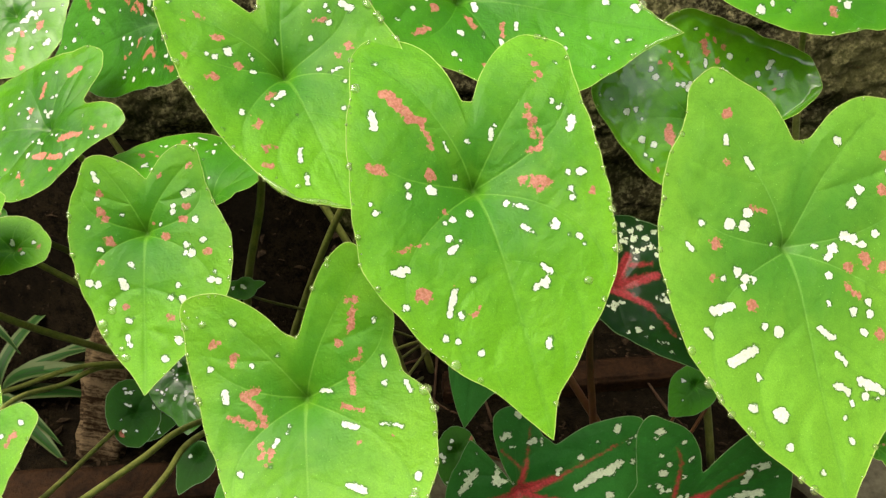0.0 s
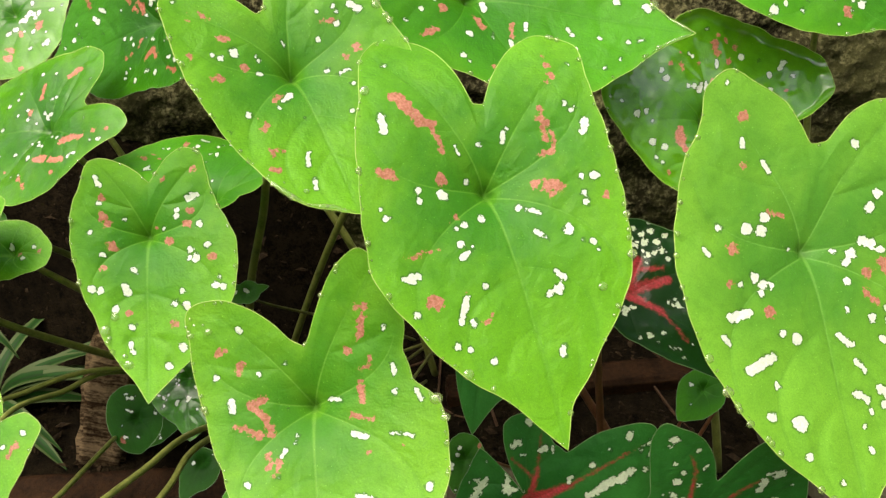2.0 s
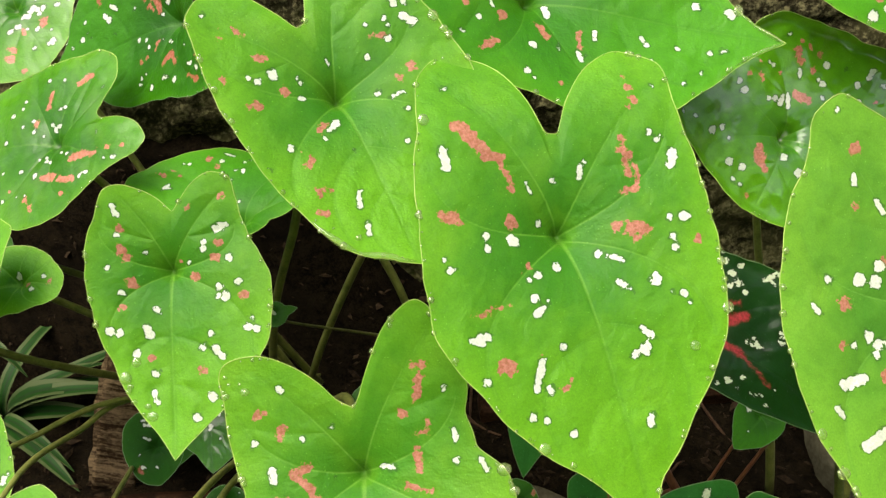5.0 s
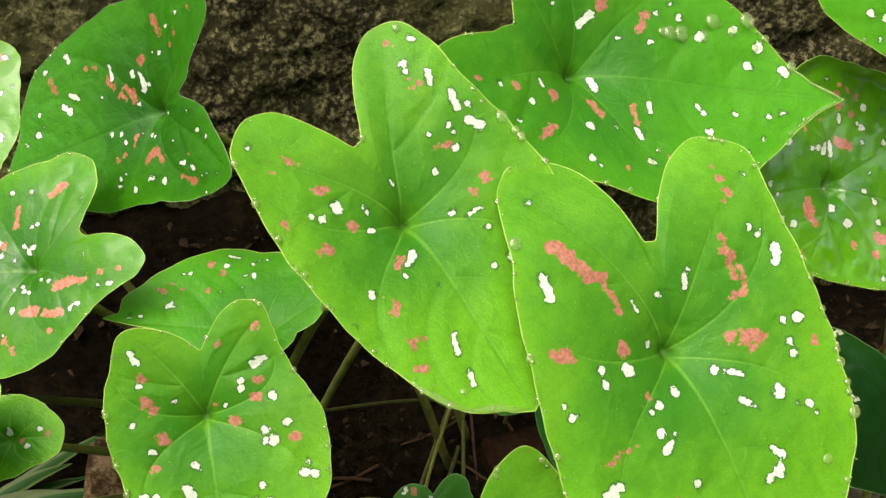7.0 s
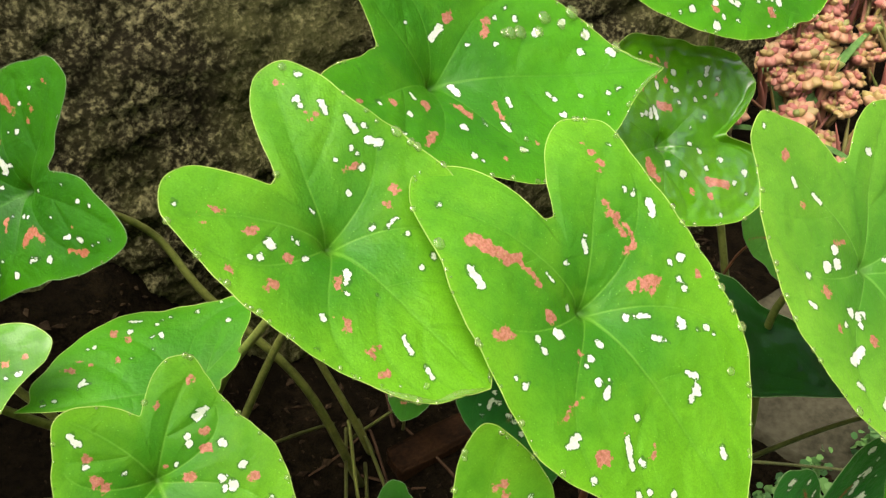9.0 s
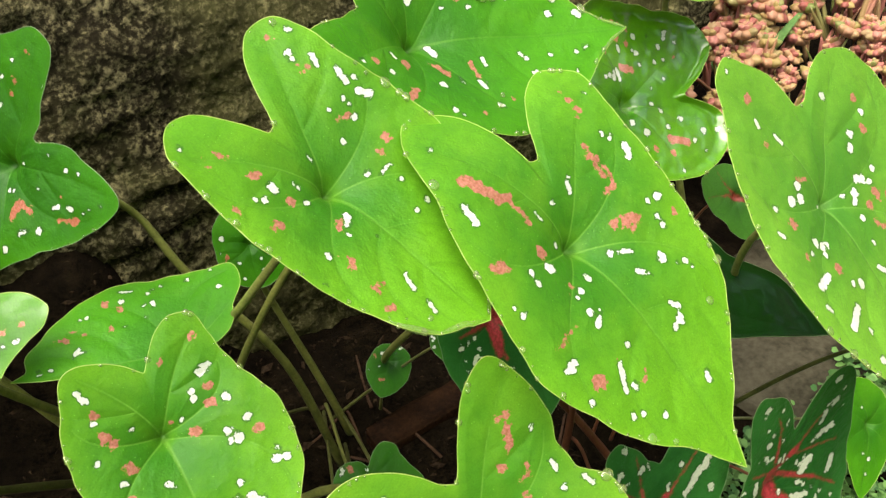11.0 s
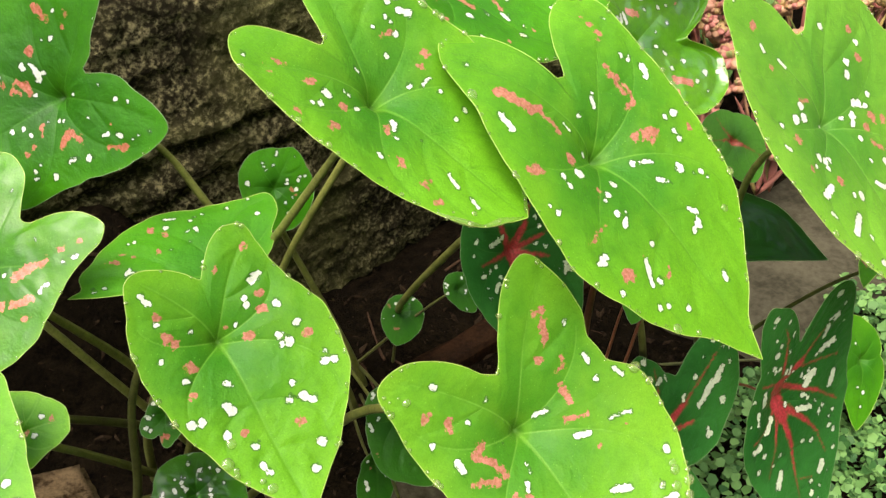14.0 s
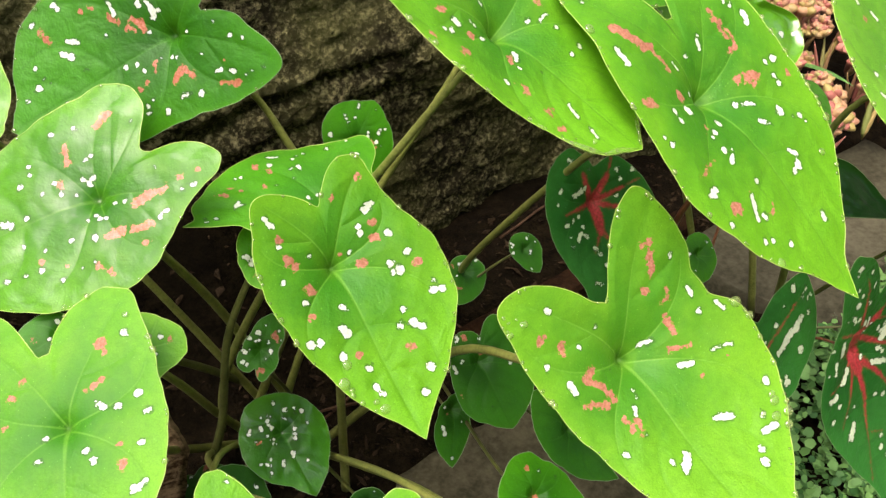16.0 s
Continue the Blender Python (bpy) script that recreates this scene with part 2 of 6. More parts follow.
def hermite(x, y, q):
    """A smooth curve through (x, y), free of overshoot, read at q."""
    x, y, q = np.array(x, float), np.array(y, float), np.array(q, float)
    h, d = np.diff(x), np.diff(y) / np.diff(x)
    s = np.zeros(len(x))
    s[0], s[-1] = d[0], d[-1]
    for i in range(1, len(x) - 1):
        if d[i - 1] * d[i] > 0:
            w1, w2 = 2 * h[i] + h[i - 1], h[i] + 2 * h[i - 1]
            s[i] = (w1 + w2) / (w1 / d[i - 1] + w2 / d[i])
    k = np.clip(np.searchsorted(x, q) - 1, 0, len(x) - 2)
    t = (q - x[k]) / h[k]
    return (2 * t**3 - 3 * t**2 + 1) * y[k] + (t**3 - 2 * t**2 + t) * h[k] * s[k] + (3 * t**2 - 2 * t**3) * y[k + 1] + (t**3 - t**2) * h[k] * s[k + 1]


def segment_distance(p, a, b):
    a, b = np.array(a, float), np.array(b, float)
    ab = b - a
    t = np.clip(((p - a) @ ab) / max(ab @ ab, 1e-9), 0, 1)
    return np.hypot(*(p - a - t[:, None] * ab).T)


def outline_radius(spec, deg):
    """Length in millimetres from the stalk's joint to the margin, for angles from -180 to 180 degrees off the tip."""
    right = hermite(ANGLES + (180,), spec["right"], np.abs(deg))
    left = hermite(ANGLES + (180,), [spec["right"][0]] + spec["left"] + [spec["right"][-1]], np.abs(deg))
    return np.where(deg >= 0, right, left)


def vein_lines(spec, rng):
    """Midrib, two lobe veins and bowed side veins, as polylines in millimetres with their widths."""
    long = spec["right"][0]

    def bow(p0, p1, p2):
        return [tuple((1 - t) ** 2 * a + 2 * t * (1 - t) * b + t * t * c for a, b, c in zip(p0, p1, p2)) for t in np.linspace(0, 1, 15).tolist()]

    lines = [(bow((0, 0), (rng.uniform(-2, 2), long * 0.5), (0, long * 0.98)), 1.0)]
    for side in (1, -1):
        def at(deg, share):
            r = float(outline_radius(spec, np.array([side * deg]))[0]) * share
            return (r * math.sin(radians(side * deg)), r * math.cos(radians(deg)))
        lobe = max((150, 140, 158), key=lambda a: float(outline_radius(spec, np.array([side * a]))[0])) + rng.uniform(-4, 4)
        lines.append((bow((0, 0), at(lobe + 9, 0.5), at(lobe - 3, 0.9)), 0.8))
        lines.append((bow((0, 0), at(96 + rng.uniform(-6, 6), 0.75), at(122, 0.9)), 0.75))
        lines.append((bow((0, long * 0.02), at(66 + rng.uniform(-5, 5), 0.85), at(40, 0.94)), 0.75))
        lines.append((bow((0, long * rng.uniform(0.3, 0.38)), at(38, 0.8), at(19, 0.95)), 0.6))
        lines.append((bow((0, long * rng.uniform(0.55, 0.62)), at(18, 0.85), at(8, 0.96)), 0.45))
        lines.append((bow(at(lobe + 3, 0.35), at(lobe - 20, 0.6), at(lobe - 24, 0.9)), 0.45))
    return lines


def blade(spec, mat, rings=70, around=240, seed=0, parent=None, label="", kind="spotted", relief=1.0, name="leaf"):
    rng = random.Random(seed)
    # angles, closer together towards the tip and the notch
    base = np.linspace(-180, 180, around, endpoint=False)
    deg = np.sort(np.concatenate((base, np.array([-3, -2, -1, -0.5, 0.5, 1, 2, 3]))))
    radius = outline_radius(spec, deg)
    wave = 1 + 0.006 * np.sin(np.radians(deg) * 11 + seed) + 0.004 * np.sin(np.radians(deg) * 23 + 2 * seed)
    wave = np.where(np.abs(deg) < 6, 1, wave)
    radius = radius * wave
    share = np.linspace(0, 1, rings + 1)[1:] ** 0.85
    s, c = np.sin(np.radians(deg)), np.cos(np.radians(deg))
    u = np.concatenate(([0], (share[:, None] * (radius * s)[None, :]).ravel()))
    v = np.concatenate(([0], (share[:, None] * (radius * c)[None, :]).ravel()))
    p = np.stack((u, v), 1)
    n = len(deg)
    rim = np.concatenate(([30.0], ((1 - share)[:, None] * radius[None, :]).ravel()))
    lines = vein_lines(spec, rng)
    vein = np.full(len(p), 99.0)
    red = np.full(len(p), -9.0)
    reach = spec["right"][0]
    dist0 = np.hypot(u, v)
    for pts, width in lines:
        best = np.full(len(p), 99.0)
        for p0, p1 in zip(pts, pts[1:]):
            best = np.minimum(best, segment_distance(p, p0, p1))
        vein = np.minimum(vein, best / (width * (1 + (1.6 if width == 1.0 else 0.3) * np.exp(-dist0 / 14))))
        if width > spec.get("red_from", 0.7):
            red = np.maximum(red, 1.1 * width * (3.4 * np.exp(-dist0 / (0.2 * reach)) + 0.8 * np.clip(1 - dist0 / (0.85 * reach), -1, 1)) - best)
    a, b2, c2 = spec["bend"]
    z = (a * u * u + b2 * u * v + c2 * v * v) / 1000
    if "warp" in spec:
        # fold along the midrib and the deep hollow over the stalk
        w0, wu, wv, wuu, wuv, wvv, hollow, droop = spec["warp"]
        z = z + w0 + wu * u / 50 + wv * v / 50 + (wuu * u * u + wuv * u * v + wvv * v * v) / 2500 + hollow * np.exp(-dist0 / (0.15 * reach)) + droop * (np.maximum(0, -v - 0.35 * reach) / 20) ** 1.5
    z = z - relief * 0.1 * np.exp(-((vein / 1.1) ** 2)) * np.clip(rim / 14, 0, 1) + relief * 0.9 * np.clip(vein / 14, 0, 1) ** 0.8 * np.clip(rim / 14, 0, 1)
    funnel = 0.12 * spec["right"][0]
    z = z - 3.4 * np.exp(-((dist0 / 4.2) ** 2)) - 0.036 * spec["right"][0] * (np.exp(-((dist0 / funnel) ** 2)) - 0.4)
    swell = np.array([noise.noise((x * 0.035 + seed, y * 0.035, 0.3 * seed)) * 1.1 + 0.28 * noise.noise((x * 0.13, y * 0.13 + seed, 1.0)) for x, y in p])
    z = z + spec.get("swell", 1.0) * swell * np.clip(dist0 / 40, 0.15, 1)
    lip = spec.get("lip", 0)
    if lip:
        z = z + lip * np.clip(1 - rim / 8, 0, 1) ** 2
    verts = np.stack((u, v, z), 1) / 1000
    faces = [(0, 1 + i, 1 + (i + 1) % n) for i in range(n)]
    for k in range(rings - 1):
        o0, o1 = 1 + k * n, 1 + (k + 1) * n
        faces += [(o0 + i, o1 + i, o1 + (i + 1) % n, o0 + (i + 1) % n) for i in range(n)]
    faces = [f[::-1] for f in faces]
    # flecks
    white, pink = np.full(len(p), -6.0), np.full(len(p), -6.0)
    dots = list(spec.get("white", ())) + [(x0, y0, x1, y1, w) for x0, y0, x1, y1, w in spec.get("white_streak", ())]
    blush = list(spec.get("pink", ())) + [(x0, y0, x1, y1, w) for x0, y0, x1, y1, w in spec.get("pink_streak", ())]
    for _ in range(spec.get("scatter", 0)):
        ang, sh = rng.uniform(-175, 175), math.sqrt(rng.uniform(0.05, 0.85))
        r = float(outline_radius(spec, np.array([ang]))[0]) * sh
        x, y, w = r * math.sin(radians(ang)), r * math.cos(radians(ang)), rng.choice((0.6, 0.9, 1.2, 1.6)) * spec.get("fleck", 1.0)
        if kind == "red_veined":
            l = rng.uniform(1, 5)
            tx, ty = x / (r + 1e-6) * l, y / (r + 1e-6) * l
            dots.append((x, y, x + tx, y + ty, w))
            for _ in range(4):
                dots.append((x + rng.uniform(-4, 4), y + rng.uniform(-4, 4), rng.uniform(0.6, 1.9)))
        elif rng.random() < spec.get("blush_share", 0.24):
            blush.append((x, y, x + rng.uniform(-3, 3), y + rng.uniform(-3, 3), w * 1.3))
        else:
            dots.append((x, y, w))
            if rng.random() < 0.5:
                dots.append((x + rng.uniform(-1.6, 1.6) * w, y + rng.uniform(-1.6, 1.6) * w, w * 0.8))
    taper = 0.35 + 1.5 * np.exp(-dist0 / (0.22 * reach)) if kind == "red_veined" else 1.0
    for field, items in ((white, dots), (pink, blush)):
        for it in items:
            if field is pink and len(it) == 5 and kind == "red_veined":
                np.maximum(field, it[4] * taper - segment_distance(p, it[:2], it[2:4]), out=field)
                continue
            d = it[2] - np.hypot(u - it[0], v - it[1]) if len(it) == 3 else it[4] - segment_distance(p, it[:2], it[2:4])
            np.maximum(field, d, out=field)
    if kind == "red_veined":
        if not blush:
            pink = np.maximum(pink, red)
            white = np.minimum(white, 0.8 - red * 1.5)
    ob = link_mesh(name, verts, faces, mat, parent, label)
    ob.matrix_basis = pose(*spec["at"], *spec["turn"])
    for key, values in (("white", white), ("pink", pink), ("vein", vein), ("rim", rim), ("along", v / reach), ("hub", dist0 / reach)):
        layer = ob.data.attributes.new(key, "FLOAT", "POINT")
        layer.data.foreach_set("value", np.asarray(values, dtype=np.float32))
    # the pale, slightly thick margin
    edge = verts[1 + (rings - 1) * n:]
    rad = 0.00023 * spec.get("edge", 1.0)
    tube(name="margin", pts=[Vector(e) for e in edge], radii=[rad] * n, mat=MARGIN_DARK if mat in (RED_VEINED, RED_WET, RED_SCRAP, DARK_GREEN, GLOSSY_DARK, SHADE_GREEN, HALF_SHADE_GREEN) else MARGIN, parent=ob, sides=5, closed=True)
    return ob, edge, verts, n


def tube(name, pts, radii, mat, parent=None, label="", sides=8, closed=False):
    """A round rod of changing thickness along points."""
    verts, faces = [], []
    k = len(pts)
    up = Vector((0.13, 0.31, 0.94))
    for i, q in enumerate(pts):
        a, b = pts[i - 1] if (i or closed) else pts[i], pts[(i + 1) % k] if (i < k - 1 or closed) else pts[i]
        t = (b - a).normalized() if (b - a).length > 1e-9 else Vector((0, 0, 1))
        s1 = t.cross(up)
        s1 = s1.normalized() if s1.length > 1e-4 else Vector((1, 0, 0))
        s2 = t.cross(s1)
        for j in range(sides):
            w = 2 * math.pi * j / sides
            verts.append(q + radii[i] * (math.cos(w) * s1 + math.sin(w) * s2))
    for i in range(k if closed else k - 1):
        o, o2 = i * sides, ((i + 1) % k) * sides
        faces += [(o + j, o + (j + 1) % sides, o2 + (j + 1) % sides, o2 + j) for j in range(sides)]
    if not closed:
        faces += [tuple(range(sides))[::-1], tuple((k - 1) * sides + j for j in range(sides))]
    return link_mesh(name, verts, faces, mat, parent, label)


def bezier(p0, p1, p2, p3, n=18):
    p0, p1, p2, p3 = map(Vector, (p0, p1, p2, p3))
    return [(1 - t) ** 3 * p0 + 3 * (1 - t) ** 2 * t * p1 + 3 * (1 - t) * t * t * p2 + t**3 * p3 for t in np.linspace(0, 1, n).tolist()]


LEAF = {}
LEAF['centre'] = dict(at=(0.0178, 0.353, 0.3863), turn=(-38.39, 1.93, -161.28), bend=(0.638, -0.186, -0.248), warp=(-0.31, -0.51, 0.46, 0.43, -0.55, -0.72, -9.37, -3.11),
    right=[129.0, 118.3, 106.3, 95.2, 85.8, 77.8, 74.0, 67.2, 64.0, 65.7, 69.3, 74.6, 83.4, 93.0, 95.1, 90.3, 80.4, 64.4],
    left=[111.3, 101.8, 92.1, 83.5, 74.7, 66.7, 64.1, 65.0, 69.6, 78.1, 91.3, 91.2, 79.6, 59.6, 42.3, 43.4])
LEAF['centre'].setdefault('drop', []).extend([(47.3, -60.4, 2.6), (-38.2, 61.1, 2), (-55.8, 49.9, 2.3), (35.8, 84.2, 2.4), (-59.9, 30.1, 2), (25.9, -119.6, 1.5), (15.4, -93.2, 2.1), (45.0, -78.7, 1.4), (61.8, -19.5, 1.4), (69.3, 27.2, 1.1), (-51.2, 62.4, 0.8)])
LEAF['centre'].setdefault('white', []).extend([(33.5, -73.8, 1.2), (-0.8, -22.2, 1.1), (-16.4, -26.2, 0.9), (-58.0, -53.8, 0.9), (-48.9, -32.9, 1.5), (-50.8, -28.8, 1.2), (-53.5, -30.4, 0.9), (9.6, -5.7, 1.4), (35.1, -5.2, 1.9), (36.3, 0.1, 1.6), (24.4, -1.0, 2.5), (55.4, 0.8, 1.3), (54.5, 5.0, 1.9), (8.5, 14.2, 1.9), (22.8, 16.2, 1.4), (18.2, 16.0, 1.6), (-11.0, 13.2, 1.7), (-44.4, 5.9, 1.7), (-50.8, 7.3, 2.6), (-43.7, 14.4, 1.7), (-42.8, 19.1, 2), (-15.3, 26.8, 1.4), (-30.4, 30.3, 2.8), (-40.2, 39.1, 1.7), (-35.2, 36.9, 0.8), (-41.5, 43.3, 0.7), (23.0, 24.8, 1.6), (17.9, 27.4, 1.1), (50.3, 35.3, 2.9), (46.9, 34.9, 1.9), (53.2, 34.6, 1.6), (17.0, 47.0, 1.4)])
LEAF['centre'].setdefault('white', []).extend([(52.2, 52.7, 2.1), (27.5, 62.0, 1.9), (-17.5, 56.8, 2.5), (-11.7, 57.9, 1.9), (37.1, 70.4, 2.1), (32.0, 73.3, 1.3), (23.0, 81.8, 1.9)])
LEAF['centre'].setdefault('pink', []).extend([(48.0, -15.8, 3.3), (51.2, -17.0, 2.2), (46.3, -13.8, 2.2), (22.7, -9.1, 2.8), (-46.9, -61.5, 1.5), (-47.2, -55.6, 1.5), (-46.9, -49.1, 2.4), (-44.8, -47.5, 1.5), (-35.9, -33.6, 1.8), (-34.5, -28.4, 2), (-36.7, -24.7, 1.7), (-22.7, 3.6, 2.3), (-27.7, 6.5, 3.4), (-32.3, 7.8, 3.4), (-28.3, 10.7, 2.3), (-54.2, 17.8, 2), (21.1, 10.6, 1.1), (24.6, 12.6, 0.8), (41.6, 48.4, 3.2), (44.8, 48.0, 2.1), (27.8, 48.3, 1.3)])
LEAF['centre'].setdefault('white_streak', []).extend([(43.9, -44.4, 44.3, -37.3, 2), (11.1, -24.0, 10.6, -20.0, 1.1), (-13.8, -25.6, -12.9, -20.4, 0.9), (-55.9, -21.1, -53.2, -16.3, 2.1), (-14.3, 14.9, -20.0, 18.6, 1.1), (-16.1, 28.8, -18.7, 31.6, 1.1), (24.3, 31.5, 20.0, 29.6, 1.4), (27.5, 50.1, 32.7, 60.5, 1.6), (-18.8, 47.9, -21.6, 53.0, 1.4), (-11.5, 82.9, -10.0, 87.0, 1.6)])
LEAF['centre'].setdefault('pink_streak', []).extend([(33.7, -54.6, 29.5, -48.8, 2.8), (30.9, -49.0, 25.0, -38.6, 3.1), (25.0, -38.6, 19.3, -37.6, 2), (19.8, -35.5, 18.5, -22.2, 1.7), (-33.8, -22.9, -34.7, -16.3, 1.5), (-38.4, -19.5, -37.4, -12.5, 1.7), (-29.9, -10.4, -35.9, -10.7, 1.7), (50.5, 25.7, 34.1, 25.0, 0.8), (21.8, 63.2, 18.0, 60.8, 0.8)])
LEAF['right'] = dict(at=(0.1721, 0.3365, 0.3592), turn=(-40.97, -7.31, -167.09), bend=(0.856, 0.752, 0.144), warp=(0.65, -2.07, 0.43, -0.21, 0.57, 0.87, -0.1, 0.46),
    right=[126.6, 122.1, 115.2, 104.5, 94.5, 85.6, 78.8, 74.9, 72.2, 72.4, 74.6, 77.2, 82.4, 94.2, 96.2, 87.9, 80.6, 74.4],
    left=[116.6, 106.3, 97.8, 93.8, 92.2, 93.7, 98.0, 100.5, 94.9, 97.3, 96.0, 90.6, 76.3, 56.6, 53.8, 64.1])
LEAF['right'].setdefault('drop', []).extend([(66.3, 48.7, 2.2), (61.1, 64.9, 2.2), (53.1, 78.8, 1.7), (45.6, 85.8, 1.4), (40.0, 93.3, 1.7), (74.1, 15.7, 1.4), (75.4, 21.1, 1.4), (16.4, 115.6, 2.1), (21.8, 110.1, 1.8)])
LEAF['right'].setdefault('white', []).extend([(31.4, -85.3, 1.5), (-32.3, -52.2, 2.3), (-40.6, -26.1, 2.6), (-35.2, -19.1, 2.9), (47.2, -13.0, 2), (22.2, -16.7, 2.7), (32.4, -11.7, 2.9), (25.2, -10.3, 2.9), (9.6, -1.1, 1.2), (-13.6, 1.3, 1.5), (-18.8, 6.8, 1.9), (-22.0, 2.9, 2.8), (-29.3, -2.7, 2.8), (-33.8, -1.6, 2.5), (-37.9, 1.5, 2.2), (-46.5, -3.2, 2.3), (-57.9, -33.9, 2.3), (33.5, 12.1, 2.6), (29.6, 15.9, 2.6), (24.9, 16.1, 1.7), (31.3, 19.5, 2), (41.9, 14.8, 1.4), (24.8, 39.7, 2), (17.1, 42.9, 2.9), (32.7, 63.2, 1.7), (40.3, 77.0, 2.5), (26.1, 81.0, 3.8), (25.1, 95.9, 2), (-13.6, 30.2, 1.5), (-16.8, 16.8, 1.9), (-26.5, 35.2, 2.2), (-34.6, 36.9, 2.2)])
LEAF['right'].setdefault('white', []).extend([(-35.3, 30.7, 1.9), (-30.2, 45.6, 2.2), (-23.0, 75.7, 2.2), (-28.9, 77.7, 1.3), (-15.3, 79.1, 1.5), (-9.7, 85.3, 1.2), (-10.1, 96.3, 1.8), (10.2, 108.2, 1.5)])
LEAF['right'].setdefault('pink', []).extend([(25.0, -68.2, 3), (29.2, -42.4, 2.4), (42.5, -2.1, 3.4), (48.3, 15.2, 2.3), (29.5, 29.6, 3.2), (-38.2, 47.0, 2.8), (-38.0, 9.3, 4.1), (-28.4, 13.7, 2.5), (-46.5, 14.1, 2.6), (-52.1, -24.9, 3.3), (-56.8, -41.7, 2.6)])
LEAF['right'].setdefault('white_streak', []).extend([(27.5, -55.9, 27.4, -52.4, 1.2), (17.4, -44.2, 15.5, -40.3, 1.8), (57.8, -1.9, 55.4, 1.2, 1.4), (50.8, 30.7, 40.9, 28.8, 2.2), (56.9, 39.3, 54.0, 42.7, 1.4), (46.9, 55.9, 32.2, 50.1, 2.2), (-6.1, 42.3, -12.0, 46.9, 1.8), (-13.0, 55.8, -16.6, 59.3, 1.8), (-9.4, 70.3, -14.6, 73.4, 1.8), (-23.2, 68.8, -33.3, 74.6, 2.2)])
LEAF['right'].setdefault('pink_streak', []).extend([(19.6, -18.9, 11.9, -17.7, 1.5), (-24.5, 22.3, -30.3, 27.5, 1.9)])
LEAF['small'] = dict(at=(-0.1733, 0.3962, 0.3247), turn=(-44.0, -1.15, -173.06), bend=(1.752, -0.375, 0.598), warp=(-1.76, -1.17, -2.05, 0.79, -1.96, 0.88, -4.97, 0.0),
    right=[94.7, 85.0, 75.9, 65.5, 53.3, 46.3, 42.1, 40.7, 41.0, 42.3, 44.0, 47.0, 50.9, 48.7, 44.0, 39.2, 35.4, 31.7],
    left=[88.4, 82.1, 74.4, 67.4, 61.9, 56.1, 51.0, 45.8, 43.1, 44.8, 49.7, 55.0, 53.8, 46.6, 36.1, 29.6])
LEAF['small'].setdefault('drop', []).extend([(17.7, 45.6, 2.4), (23.9, 52.6, 3), (11.2, 73.0, 2.4), (12.9, 67.7, 1.4), (-17.8, 63.5, 0.8), (21.3, 57.5, 1.3)])
LEAF['small'].setdefault('white', []).extend([(24.8, -18.9, 1.1), (-27.1, -20.1, 2.5), (-24.3, -18.9, 2), (-29.6, -21.0, 1.7), (-17.8, -13.0, 1.7), (-17.4, -9.3, 1.7), (-30.4, -4.0, 2), (-9.2, -3.5, 1.1), (-34.6, 8.7, 2), (-24.5, 10.5, 2.2), (-27.7, 15.3, 2.8), (-24.4, 14.8, 1.7), (-40.7, 27.3, 1.7), (-38.7, 31.6, 2), (-42.8, 33.0, 2), (11.9, -9.4, 1.1), (7.1, 20.4, 1.9), (12.4, 29.1, 2.2), (10.9, 32.2, 2.4), (29.7, 29.5, 2.1), (25.6, 30.5, 1.9), (30.1, -2.6, 1.3), (23.5, 10.7, 1.6), (-19.4, 33.3, 1.7), (-14.9, 40.3, 2.2), (-21.3, 42.2, 2.5), (-25.0, 45.0, 1.9), (-19.4, 65.2, 2.5), (17.7, 41.7, 2.4), (8.6, 51.8, 1.9), (9.5, 61.4, 1.6), (7.8, 66.1, 1.9)])
LEAF['small'].setdefault('white', []).extend([(-11.4, 74.6, 1.9)])
LEAF['small'].setdefault('pink', []).extend([(23.2, -22.1, 2.2), (22.6, -11.3, 3), (20.8, -7.6, 2.4), (-25.2, -11.7, 2.2), (-23.4, -4.9, 2.5), (-27.0, -35.9, 2.2), (-10.6, -31.2, 1.4), (-5.7, -4.3, 1.1), (-12.5, 4.2, 2.2), (-37.1, 15.9, 2.5), (19.1, 5.8, 2.7), (24.2, 17.1, 1.9), (10.5, 43.8, 2.4), (-14.8, 51.6, 2.2)])
LEAF['small'].setdefault('white_streak', []).extend([(26.2, -33.3, 24.2, -29.7, 1.6)])
LEAF['low'] = dict(at=(-0.0705, 0.2924, 0.2977), turn=(-40.14, 5.96, -175.3), bend=(1.234, 0.677, 3.076), warp=(-0.04, -0.68, -1.12, 0.16, 1.42, -0.67, -9.41, -0.13),
    right=[110.6, 102.3, 89.9, 76.5, 64.0, 54.6, 50.4, 49.8, 52.6, 58.4, 66.6, 75.5, 68.4, 56.6, 43.6, 33.9, 30.6, 28.9],
    left=[105.9, 99.2, 91.1, 84.3, 78.0, 71.3, 64.9, 52.3, 52.9, 61.2, 68.2, 74.5, 77.9, 67.1, 46.1, 33.0])
LEAF['low'].setdefault('drop', []).extend([(45.3, -41.2, 1.7), (-62.1, 5.2, 2.6), (-65.9, 13.7, 2), (-50.2, 54.6, 2.3), (-46.2, 60.6, 2.3), (-53.2, 62.0, 2.3), (-48.5, 66.9, 2), (-40.2, 56.0, 1.4), (-21.1, -61.9, 1.3), (53.8, -40.7, 1.5), (53.6, -48.6, 1), (47.0, -45.7, 0.7), (51.7, -45.6, 0.7), (-51.8, 51.4, 1.7), (-58.5, 59.0, 1.4)])
